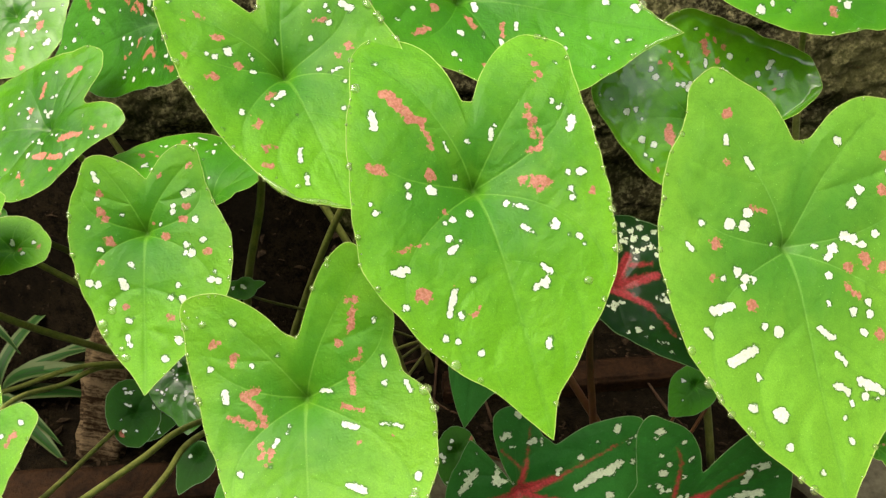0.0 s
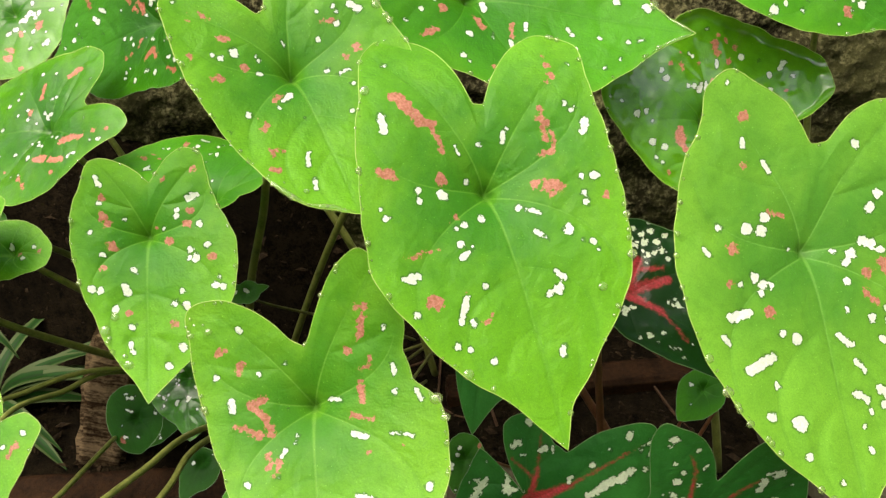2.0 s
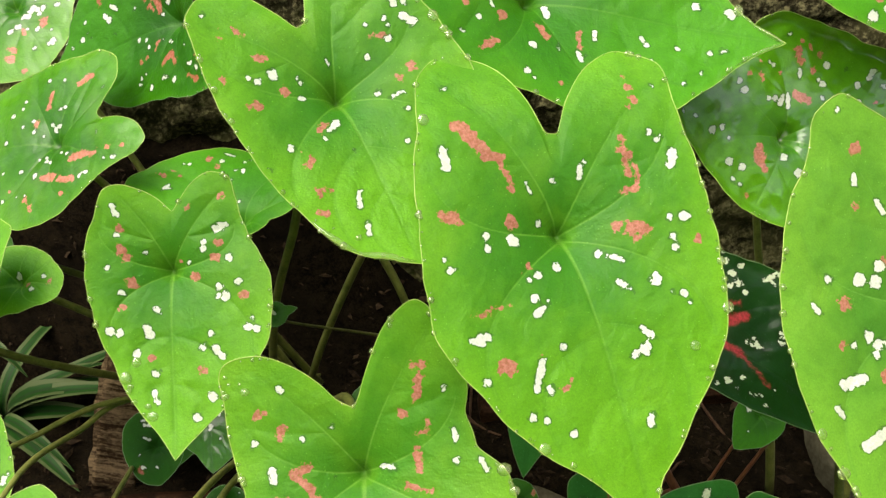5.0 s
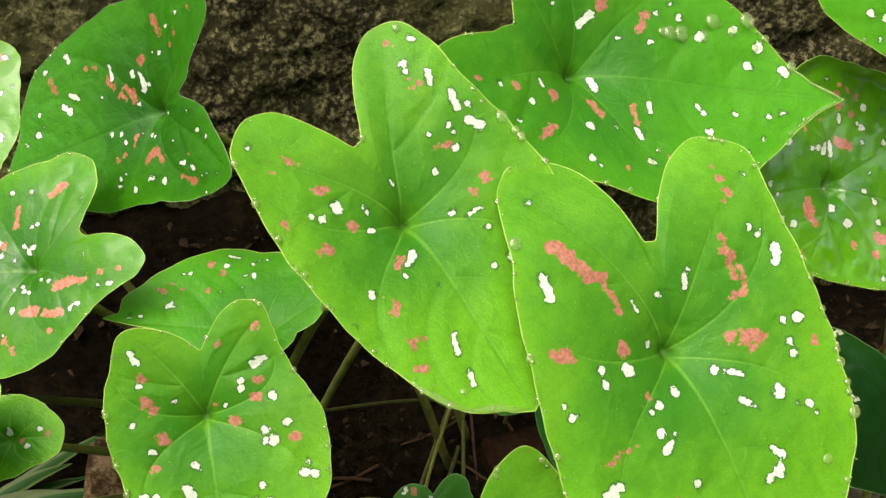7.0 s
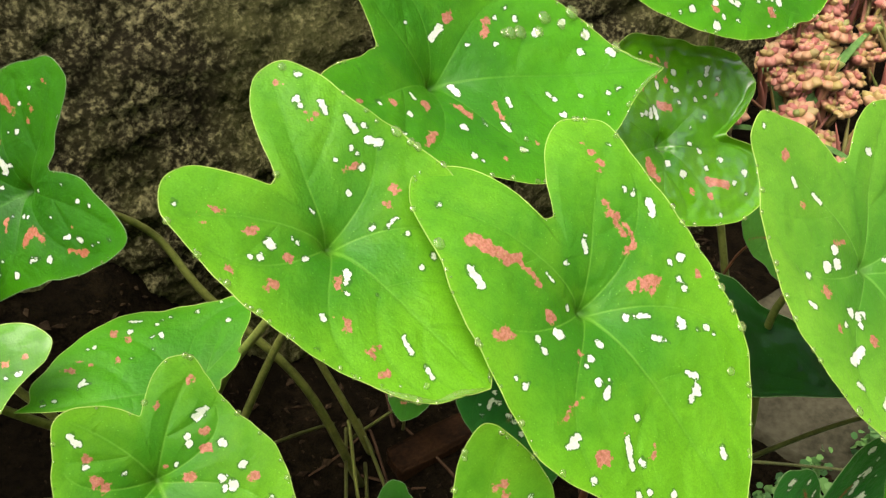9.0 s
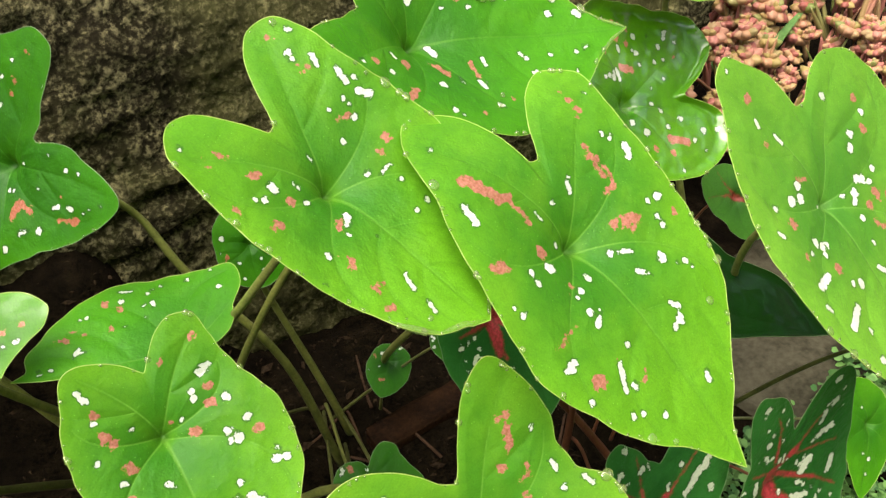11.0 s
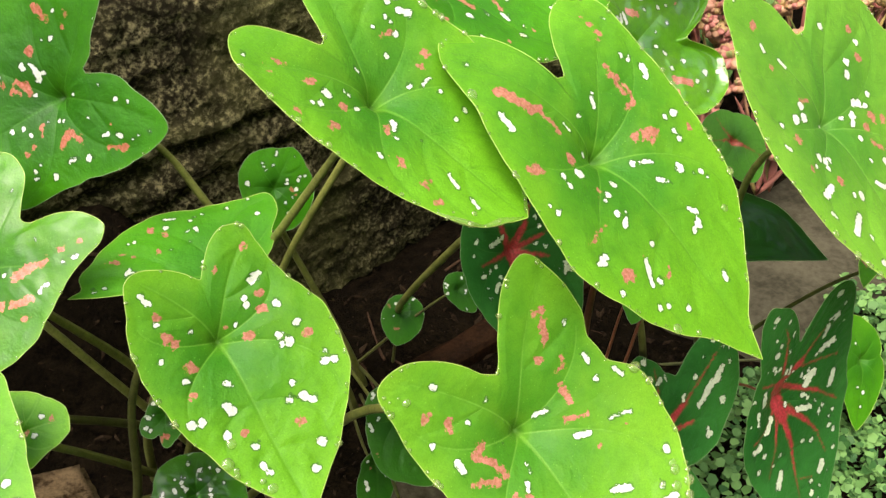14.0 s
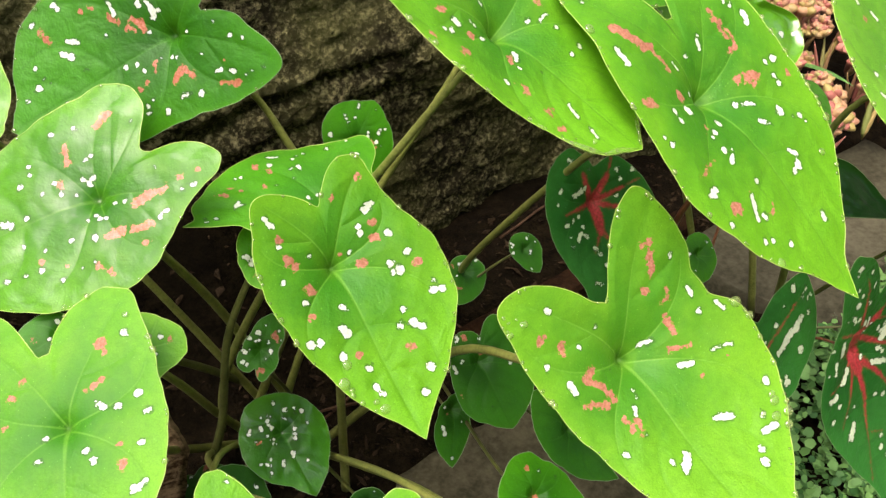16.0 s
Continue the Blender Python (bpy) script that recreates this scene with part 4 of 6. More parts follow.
LEAF['red_low'].setdefault('white_streak', []).extend([(-31.7, 9.3, -59.7, 5.4, 2.1), (-39.8, 6.6, -53.7, 7.2, 2.7), (10.1, -13.1, 3.6, -22.1, 2), (-68.3, -3, -75.5, -6.1, 1.4), (-72.2, 0.6, -76.5, 0.6, 1), (30.6, -15.6, 18, -23, 1.7)])
LEAF['red_low'].setdefault('pink_streak', []).extend([(0, -1.8, -11.3, -17.3, 1.7), (-11.3, -17.3, -20.7, -35.2, 1), (-7.3, -13.5, 0.1, -29.7, 1), (0.8, -1.5, -24.5, -1, 3.1), (-24.5, -1, -62.9, -5.4, 1.5), (1.3, -0.2, 19.2, -4.9, 1.4), (-2.9, 1.7, -22.7, 13.9, 1.7), (-62.9, -5.4, -72.9, -5.7, 0.7), (1.8, 1, 7.1, 17.5, 2.7)])
LEAF['red_back'] = dict(at=(0.03, 0.4365, 0.2589), turn=(-53.0, -5.3, 172.5), bend=(0.0, 0.0, 0.0),
    right=[104.1, 93.4, 78.5, 56.7, 49.6, 44, 40.8, 38.6, 38.2, 38.4, 39.1, 40, 40.5, 40.2, 39.1, 34.3, 30.2, 26.8],
    left=[92.1, 80.4, 73.7, 67.3, 59.5, 53.1, 47.9, 42.7, 39.5, 37.7, 36, 34.5, 30.8, 27.2, 24, 23.3])
LEAF['red_back'].setdefault('white', []).extend([(14.8, -29.9, 1.5), (13.7, -26.7, 1.1), (24.4, 12, 1.9), (19.6, 9.8, 1.5), (14.9, 8, 1.5), (23.2, 19.7, 1.1), (22.3, 26.3, 1.1), (25.3, -10.6, 1.5), (29.1, -1.9, 1.1), (-20.4, -18.6, 1.9), (-21.4, -11.6, 1.6), (0.2, 43, 1.2), (3.1, 34.8, 1.5), (6.7, 30.3, 1.9), (-17.3, -1.9, 1.5), (-23.4, 1.8, 1.6), (-32.9, -16.8, 1.6), (1.4, -21.9, 1.1), (-6.3, 32.7, 1.5)])
LEAF['red_back'].setdefault('white_streak', []).extend([(15.4, -6, 6, -9.4, 1.5)])
LEAF['red_back'].setdefault('pink_streak', []).extend([(1, -0.3, -11.8, -16.1, 2.3), (-11.8, -16.1, -17.4, -26.7, 1.2), (1.8, -1.1, 6.4, -18.9, 1.9), (-1.3, -0.6, -22.8, -6.8, 1.5), (-22.8, -6.8, -37.3, -10.3, 0.8), (-0.9, 1.2, -24.6, 8.2, 1.5), (0.5, 1.7, -0.5, 20.2, 3.4), (-0.5, 20.2, 7.4, 34, 1.1), (3.4, 0.5, 24, 5.3, 1.3), (-1.2, 16.5, -4.2, 24.7, 1.5)])
LEAF['red_wet'] = dict(at=(0.1054, 0.3977, 0.2813), turn=(-20.6, 18.8, -126.9), bend=(0.0, -0.0, -0.0),
    right=[136.2, 109.2, 81.4, 61.7, 47.3, 36, 31.7, 27.3, 30, 31.4, 32.1, 32.9, 34, 35, 35.8, 36.6, 37.2, 37.8],
    left=[130, 120.6, 101.2, 75, 66.9, 58.8, 50.7, 47.5, 46.8, 46.2, 44.1, 42.3, 41.1, 40.1, 39.1, 38.4])
LEAF['red_wet'].setdefault('white', []).extend([(-37.5, -17.3, 1.8), (-37.4, -11, 2.2), (-42.5, -7.6, 1.8), (-33.3, -6.6, 2.5), (-37.8, -0.8, 2.2), (-34.8, 4.9, 2.2), (-28.3, -10, 1.8), (-29.8, 1.5, 1.8), (-31.9, 10.6, 1.4), (-46, -11.6, 1.5), (-44.7, 1.6, 1.5), (18.5, 25.6, 1.7), (12.9, 31.2, 1.4), (17.6, 38.5, 1), (15.6, 43.6, 1.4), (18.1, 49.7, 1), (19.7, 31, 1), (22.8, 21, 1), (8.8, 48.6, 1.1)])
LEAF['red_wet'].setdefault('pink_streak', []).extend([(1.1, -1.4, -20.1, 17.1, 2.8), (1.1, -1.4, 0.2, 24.2, 2.1), (0.2, 24.2, 9.3, 45, 0.9), (-1.6, -0.9, -20.9, -3.7, 2.5), (-13.7, -3.8, -24.6, 10.6, 1.4), (1.1, -1.4, 15.5, -11.2, 1.8)])
LEAF['cupped'] = dict(at=(0.1621, 0.4832, 0.3487), turn=(-39.3, -25.7, 163.6), bend=(0.01, 0.01, 0.0), warp=(0.5, 0.0, 0.0, 1.2, 0.0, 0.6, -7.0, 0.0),
    right=[53.3, 53.4, 53.7, 54.6, 55.9, 61.5, 72.2, 73.8, 72.8, 69.4, 63.8, 67.4, 69.3, 67.8, 66.4, 66.0, 67.3, 68.4],
    left=[53.2, 53.2, 53.1, 57.2, 63.6, 72.8, 79.2, 75.9, 45.8, 68.7, 85.8, 86.7, 81.5, 75.4, 70.7, 69.4])
LEAF['cupped'].setdefault('white', []).extend([(-0.3, -47.6, 2.2), (-2.9, -36.1, 2.0), (21.3, -12.0, 1.3), (-19.4, -34.8, 1.9), (-22.3, -47.3, 2.1), (-6.8, -29.8, 1.5), (-35.6, -54.6, 1.8), (-27.0, -25.2, 1.7), (-17.2, -15.2, 1.4), (-18.1, -4.8, 1.5), (-27.0, -2.6, 1.9), (-2.6, 12.5, 2.3), (-14.7, 16.3, 2.7), (-33.0, 7.6, 1.9), (-44.3, -1.0, 1.6), (-27.0, -39.7, 1.6), (0.3, -37.3, 1.5), (-61.8, 3.3, 2.3), (-73.5, -0.3, 1.8), (-11.2, -51.3, 1.2), (28.3, -50.1, 1.7), (-54.3, 12.1, 1.6), (-25.8, -3.2, 1.3), (-42.9, -2.6, 1.3), (-43.9, 36.0, 1.3), (-64.1, 17.4, 1.1), (41.4, -11.3, 1.6), (36.4, -8.6, 2.1), (42.3, 21.1, 2.4), (37.5, 16.9, 1.4), (30.9, 20.3, 1.0), (54.4, 20.3, 1.3)])
LEAF['cupped'].setdefault('white', []).extend([(25.7, 32.4, 2.4), (17.0, 30.1, 2.2), (18.6, 39.5, 1.7), (13.6, 40.2, 1.5), (62.3, 21.7, 0.8), (18.5, -13.6, 1.8), (30.8, -30.2, 1.1), (28.1, -30.2, 1.1), (21.2, -31.3, 0.7)])
LEAF['cupped'].setdefault('pink', []).extend([(-36.4, -45.1, 1.6), (5.6, -39.9, 1.9), (19.7, -50.3, 1.5), (-21.8, 25.2, 2.1), (-36.0, 25.4, 1.9), (31.2, -20.0, 2.5), (21.5, -29.0, 1.9), (14.4, -51.1, 1.6), (6.6, -50.6, 2.2), (7.1, 43.8, 2.0), (36.6, -27.4, 1.4), (39.0, -16.7, 1.6)])
LEAF['cupped'].setdefault('white_streak', []).extend([(12.5, -36.3, 10.9, -32.6, 1.5), (14.5, -18.4, 13.6, -13.2, 1.6), (-25.9, -59.2, -25.9, -54.3, 1.6), (11.6, -20.1, 8.8, -14.8, 1.6)])
LEAF['cupped'].setdefault('pink_streak', []).extend([(7.3, -22.5, 0.2, -23.5, 3.0), (13.4, 14.9, 11.6, 22.4, 2.1), (-33.7, 15.9, -48.8, 14.2, 3.0), (19.6, -44.5, 14.2, -40.3, 2.5), (12.5, 15.7, 5.5, 25.1, 2.7)])
LEAF['high'] = dict(at=(0.235, 0.5183, 0.4386), turn=(6.4, -44.9, 89.1), bend=(0.0, 0.0, -0.0),
    right=[102, 97.4, 90.4, 78.9, 68.9, 59.6, 50.3, 43.4, 36.9, 31.3, 40.4, 51.4, 61.4, 67.9, 73.6, 78.5, 81.2, 78.2],
    left=[99.8, 92, 78.5, 66.9, 57.9, 52.2, 49.5, 47.6, 48, 52.7, 57.1, 61, 64.5, 67.6, 71.6, 75.2])
LEAF['high'].setdefault('white', []).extend([(-10, 72.7, 2.3), (-13.1, 64, 2.4), (-22.2, 60.1, 2.7), (-23.4, 68.7, 1), (-12.4, 50.3, 1.7), (-17.2, 50.5, 1), (-25.3, 24.5, 2.5), (-35.4, 45.4, 2.8), (-31.5, 38.4, 1.7), (-34.3, 28.2, 1.4), (-28.5, 25.1, 1.1), (-42, 6.2, 1.4), (-29.5, -8.8, 2.6), (-26, 7.8, 1.8), (-20, 2, 1.8), (-21.1, -2.4, 1.5), (-25.4, 1.2, 1.1), (-26.9, -3.5, 1.1)])
LEAF['high'].setdefault('white_streak', []).extend([(-18.7, 31.1, -22.2, 28.9, 1.8)])
LEAF['high'].setdefault('pink', []).extend([(-13, 59.2, 2), (-15.7, 29.3, 2.5), (-25.1, 43, 2.4), (-34.4, 0.7, 3.3), (-19.6, 8.3, 3.3)])
LEAF['far'] = dict(at=(-0.3205, 0.6122, 0.3647), turn=(-25.0, 23.7, -149.6), bend=(0.0, 0.0, 0.0),
    right=[52.8, 55.3, 55.9, 56.7, 55.2, 56.4, 56, 53, 50, 48, 46, 45, 45, 44, 43, 42, 41, 40],
    left=[51.9, 50.5, 48.3, 44.5, 42.3, 43.5, 48.5, 46.8, 45.3, 44, 43, 43, 43, 42, 41, 40])
LEAF['tiny'] = dict(at=(-0.2719, 0.4254, 0.2881), turn=(-9.9, -29.0, 109.8), bend=(0.0, 0.0, -0.0),
    right=[38.5, 37.9, 37.1, 35.7, 33.7, 31, 26.8, 23.2, 22.4, 21.8, 21.7, 21.7, 21.8, 21.9, 22.2, 22.9, 23.5, 24.1],
    left=[37.1, 35.1, 31.8, 27.1, 21.8, 18, 17.3, 16.7, 17.1, 19.6, 22, 24, 24.5, 25, 25.2, 24.6])
LEAF['tiny'].setdefault('white', []).extend([(-6, -6.3, 1.6), (3.9, -0.5, 1.6), (-0.4, -14.1, 1.2)])
LEAF['tiny'].setdefault('pink', []).extend([(-4.1, -17.1, 1.6), (-1.6, -5.1, 2)])
LEAF['heart'] = dict(at=(-0.1969, 0.4601, 0.1402), turn=(-37.0, 0.9, -174.0), bend=(-0.0, 0.0, 0.0),
    right=[47.3, 44.4, 39.9, 35, 33.7, 32.2, 31.3, 30.4, 29.4, 28.5, 27.8, 28.5, 29.1, 29.4, 28.7, 28.1, 27.5, 27.1],
    left=[45.6, 43.1, 39.7, 35.3, 32.7, 31, 29.3, 27.5, 26.5, 26.2, 25.9, 25.7, 26, 26.3, 26.5, 26.7])
LEAF['wall_side'] = dict(at=(-0.071, 0.5856, 0.2568), turn=(53.4, 32.2, -28.3), bend=(0.0, 0.0, -0.0),
    right=[32.7, 32.1, 31.3, 29.8, 28, 28.2, 28.4, 28.6, 29.3, 30.3, 31.1, 31.4, 30.6, 29.9, 29.3, 28.8, 28.3, 28],
    left=[31.8, 30.4, 29, 29.4, 29.7, 29.4, 28.2, 26.6, 25, 23.7, 24.3, 25.1, 25.9, 26.5, 27.1, 27.6])
LEAF['shaded'] = dict(at=(-0.0744, 0.4111, 0.1858), turn=(-36.9, 1.1, -178.5), bend=(-0.0, -0.0, 0.0),
    right=[47.3, 46, 44, 40.7, 37.9, 33.8, 27.7, 24.3, 22.1, 20.6, 21.5, 22.4, 23.1, 23.7, 23.3, 23, 22.4, 21.8],
    left=[46.4, 45, 43.2, 41.2, 39.4, 38.4, 36.3, 31.9, 31.7, 34.2, 33.7, 27.7, 16.5, 18.3, 20.3, 21.1])
LEAF['shaded_low'] = dict(at=(-0.0832, 0.4273, 0.1263), turn=(-40.4, -22.5, 163.9), bend=(0.0, 0.0, 0.0),
    right=[39.6, 38, 35.4, 31.3, 25.4, 18.7, 13.5, 12.2, 10.9, 9.8, 8.8, 8.4, 8.9, 9.4, 9.9, 10.3, 10.6, 10.9],
    left=[36.9, 32.8, 27.5, 21.9, 17.9, 13.9, 13.3, 13.1, 13, 12.8, 12.7, 12.6, 12.2, 11.8, 11.4, 11.2])
LEAF['sprout'] = dict(at=(-0.2009, 0.4611, 0.2201), turn=(44.6, 23.8, -29.8), bend=(0.0, 0.0, -0.0),
    right=[22.9, 22.3, 21.4, 20, 17.8, 14.5, 11.2, 10.1, 11.5, 12.8, 13.9, 14.9, 15.8, 17.9, 19.1, 17.4, 14.4, 11.4],
    left=[21.9, 20.3, 18, 14.6, 11.7, 11.4, 11.1, 11.1, 13.1, 14.9, 16.1, 16.5, 16.3, 15.6, 14.7, 12.1])
LEAF['under'] = dict(at=(-0.193, 0.4649, 0.2855), turn=(36.5, 5.8, -7.8), bend=(0.0, -0.0, -0.0),
    right=[21.9, 21.7, 21.4, 21, 19.3, 16.5, 13.7, 13.7, 14.5, 15.2, 15.8, 16.4, 16.9, 17.2, 17.3, 17.3, 17.4, 17.4],
    left=[21, 19.8, 17.7, 15.3, 12.6, 10.6, 10.5, 10.4, 10.3, 10.9, 12.3, 13.6, 14.8, 15.7, 16.5, 17.1])
LEAF['under'].setdefault('white', []).extend([(-2.7, 0.5, 0.8), (-7.3, 3, 0.8)])
LEAF['under'].setdefault('pink', []).extend([(-2.6, -8.8, 1.6), (-5.3, -2.3, 1)])
LEAF['base_dark'] = dict(at=(-0.2496, 0.507, 0.0541), turn=(-35.5, -10.7, 165.4), bend=(-0.0, -0.0, 0.0),
    right=[35.9, 35.3, 34.5, 33.1, 31.2, 29.1, 26.9, 24.7, 23.8, 22.8, 20.3, 17.9, 15.7, 13.6, 14.5, 15.9, 17.1, 18.2],
    left=[35.1, 33.9, 31.9, 29.1, 26.6, 25.8, 25.1, 24.4, 24.1, 23.8, 23, 22.2, 21.4, 20.5, 19.6, 18.8])
LEAF['base_dark'].setdefault('white', []).extend([(14.4, -7.9, 1.8), (11.7, -5.5, 1.3), (-10.4, -4.8, 1.8), (-12.3, -1.7, 1.3)])
LEAF['base_round'] = dict(at=(-0.1721, 0.3874, 0.1335), turn=(-28.6, -11.1, 160.6), bend=(0.0, 0.0, 0.0),
    right=[30.1, 28.2, 25.5, 21, 17.5, 16.1, 14.7, 13.3, 11.9, 11, 10.4, 9.9, 9.4, 9.2, 9.1, 9, 9, 8.9],
    left=[27.9, 24.6, 21, 19.5, 17.9, 16.2, 14.7, 13.3, 12, 11.4, 10.9, 10.4, 10, 9.6, 9.3, 9])
LEAF['low_pink'] = dict(at=(-0.1081, 0.3048, 0.1955), turn=(-35.3, -12.7, 172.3), bend=(0.0, 0.0, -0.0),
    right=[38.6, 37.3, 35.3, 32.1, 27.6, 25.7, 25.3, 24.9, 24.5, 24, 23.6, 23.6, 24.2, 24.7, 25.2, 24.9, 24.6, 24.5],
    left=[38.3, 37.8, 37.1, 36.1, 34.5, 32.9, 28.2, 24.2, 22.8, 21.7, 21.2, 20.7, 20.3, 21.6, 22.9, 24])
LEAF['low_pink'].setdefault('pink', []).extend([(3, -15.8, 1.6), (0, 0, 1.9)])
LEAF['low_dark'] = dict(at=(-0.0579, 0.3374, 0.1856), turn=(-34.9, 12.8, -162.4), bend=(0.0, -0.0, 0.0),
    right=[41.7, 39.9, 37.2, 33.3, 29.9, 26, 23.4, 22.8, 22.1, 22, 23.2, 24.3, 25.3, 27.1, 28.9, 30.5, 31.8, 32.4],
    left=[22.2, 18.1, 17.5, 16.6, 15.6, 14.5, 13.5, 12.5, 11.6, 10.9, 10.2, 9.5, 9, 18.9, 28.4, 31.1])
LEAF['soil_round'] = dict(at=(0.0287, 0.5831, 0.0871), turn=(-30.4, -22.0, 147.5), bend=(-0.0, -0.0, -0.0),
    right=[32.8, 32, 30.7, 28.6, 25.9, 23.3, 20.7, 18, 16.4, 16, 15.6, 15.3, 14.9, 14.7, 14.4, 14.2, 14, 14],
    left=[31.9, 30.5, 28.2, 25.4, 23.3, 21.3, 19.8, 19.1, 18.5, 17.9, 17.2, 16.5, 15.8, 15.3, 14.8, 14.3])
LEAF['soil_curl'] = dict(at=(0.063, 0.5442, 0.1269), turn=(-36.7, 3.8, -175.0), bend=(0.0, 0.0, -0.0),
    right=[23.7, 23.1, 22.2, 20.7, 18.6, 16.2, 15, 15.1, 15.2, 15.3, 15.4, 15.5, 15.6, 15.7, 15.5, 15.3, 15.1, 15],
    left=[22.8, 21.5, 19.3, 16.2, 15.5, 15, 14.5, 14.1, 14.1, 14.2, 14.2, 14.2, 14.3, 14.4, 14.6, 14.8])
LEAF['soil_green'] = dict(at=(0.2035, 0.474, 0.1105), turn=(-28.1, -24.9, 141.8), bend=(-0.0, -0.0, 0.0),
    right=[33.7, 32.2, 29.9, 26.2, 23.3, 21.8, 20.3, 18.9, 17.4, 17.4, 18.1, 18.8, 19.4, 19.9, 20.2, 20.4, 20.6, 20.8],
    left=[32.3, 30.1, 26.5, 23.7, 20.8, 18.9, 18.3, 17.7, 17.1, 16.7, 16.5, 17.6, 18.5, 19.4, 20.1, 20.7])
LEAF['soil_pair'] = dict(at=(0.0093, 0.3499, 0.1829), turn=(-35.3, -11.3, 164.5), bend=(0.0, -0.0, -0.0),
    right=[22, 21.3, 20.2, 18.4, 16.2, 15.8, 15.3, 14.8, 14.3, 14, 14.8, 15.4, 16.1, 16.1, 15.8, 15.6, 15.4, 15.2],
    left=[21.1, 19.7, 17.3, 14.1, 10.3, 9.2, 10, 10.8, 11.5, 12, 12.6, 13.1, 13.7, 14.1, 14.6, 14.9])
LEAF['soil_tip'] = dict(at=(-0.1499, 0.488, 0.2017), turn=(10.7, 35.5, -72.0), bend=(-0.0, -0.0, -0.0),
    right=[17.3, 15.9, 13.8, 10.7, 10.4, 10.1, 9.7, 9.4, 9.1, 8.8, 9.6, 10.5, 11.4, 12.2, 12.9, 13.1, 13.1, 13.1],
    left=[15.8, 13.6, 10, 9.5, 9.1, 8.6, 8.2, 7.7, 7.3, 8.6, 10.1, 11.5, 12.8, 13, 13.1, 13.1])
LEAF['brick_side'] = dict(at=(-0.2376, 0.4441, 0.1128), turn=(-36.5, -5.4, 172.7), bend=(0.0, -0.0, -0.0),
    right=[25.9, 25.5, 24.8, 23.8, 22.3, 22.2, 22.7, 23.3, 25.1, 26.7, 27.4, 27.6, 26.9, 26.2, 25.6, 25.1, 24.6, 24.3],
    left=[26.1, 26.4, 26.7, 24.7, 22.5, 21.6, 20.6, 19.7, 20.3, 20.9, 21.4, 21.9, 22.4, 23, 23.5, 23.9])
LEAF['edge_side'] = dict(at=(0.2455, 0.31, 0.2377), turn=(-4.8, -37.0, 107.5), bend=(-0.0, 0.0, -0.0),
    right=[28.3, 27.5, 26.3, 24.4, 21.6, 18.5, 15.3, 12.2, 9, 6.3, 11.4, 16.1, 20.4, 24.1, 27.2, 29.9, 32.3, 32.6],
    left=[14.6, 9.2, 8.9, 8.6, 8.2, 7.8, 10.9, 14.4, 17.6, 20.2, 22.7, 24.9, 26.9, 28.7, 30.2, 31.5])
LEAF['behind_shiny'] = dict(at=(-0.2991, 0.4576, 0.2892), turn=(-10.8, -29.2, 100.1), bend=(-0.0, -0.0, 0.0),
    right=[26.2, 25.5, 24.4, 22.7, 20.3, 17.5, 15.2, 13.8, 12.3, 11, 9.9, 9, 9.8, 10.5, 11.1, 11.6, 12.1, 12.5],
    left=[24.4, 21.8, 18.4, 18, 17.6, 17.3, 17, 16.8, 16.6, 16.1, 15.5, 15, 14.5, 13.9, 13.4, 12.9])
LEAF['behind_shiny'].setdefault('white', []).extend([(-2.8, -15.1, 0.9)])
LEAF['behind_shiny'].setdefault('pink', []).extend([(1, -6.5, 1.9), (-5.8, -8.9, 1.2), (3.3, 13, 1.2)])
LEAF['beyond_red'] = dict(at=(0.3425, 0.3327, 0.0675), turn=(-48.2, -25.9, 158.7), bend=(0.0, -0.0, -0.0),
    right=[50.8, 48.1, 44.1, 37.4, 31.8, 32.5, 33.1, 33.8, 34.5, 35, 35.5, 36, 35.9, 33.7, 31.8, 30.1, 28.6, 27.5],
    left=[48.2, 44.4, 38.9, 31.5, 27.3, 24.6, 22, 19.4, 17.1, 19, 20.6, 22.2, 23.5, 24.8, 25.8, 26.7])
LEAF['beyond_red'].setdefault('white', []).extend([(5.4, 24.5, 1.6), (-2.9, 26.9, 1.6), (-1.9, 39.7, 1.6), (13.1, -12.4, 1.2)])
LEAF['red_scrap'] = dict(at=(0.2729, 0.466, 0.2427), turn=(-40.9, 37.4, -145.0), bend=(0.0, 0.0, -0.0),
    right=[34.9, 35.4, 36.1, 37.2, 38.3, 34.4, 30.6, 26.8, 23, 23.5, 25.5, 27.3, 28.9, 30.8, 32.6, 34.1, 35.5, 35.9],
    left=[34.4, 33.7, 32.4, 30.6, 28.6, 26.9, 25.3, 23.7, 23, 25.3, 27.3, 29.2, 30.9, 32.5, 33.8, 34.9])
LEAF['edge_low'] = dict(at=(-0.2325, 0.2667, 0.2911), turn=(-29.6, 7.5, -167.1), bend=(0.0, 0.0, 0.0),
    right=[45.4, 42.8, 38.9, 34.3, 31.7, 28.8, 28.1, 27.4, 26.8, 27.7, 28.6, 29.4, 29.6, 23.1, 17.5, 13.1, 9.4, 7.2],
    left=[43, 39.6, 36.3, 32.9, 30.4, 30.6, 33.2, 37.7, 34.6, 20.1, 14.3, 11.8, 10.6, 9.6, 8.6, 7.8])
LEAF['edge_low'].setdefault('white', []).extend([(-29.9, -3.8, 1.2), (-19.8, 1.1, 1.3), (-10, 10.9, 1.6), (6, 12.1, 1.6), (10.4, -5.6, 1.3)])
LEAF['edge_low'].setdefault('pink_streak', []).extend([(-22.1, 5.9, -25.7, 1.3, 1.6), (-1.5, 19.5, -3.8, 25.5, 1.9)])

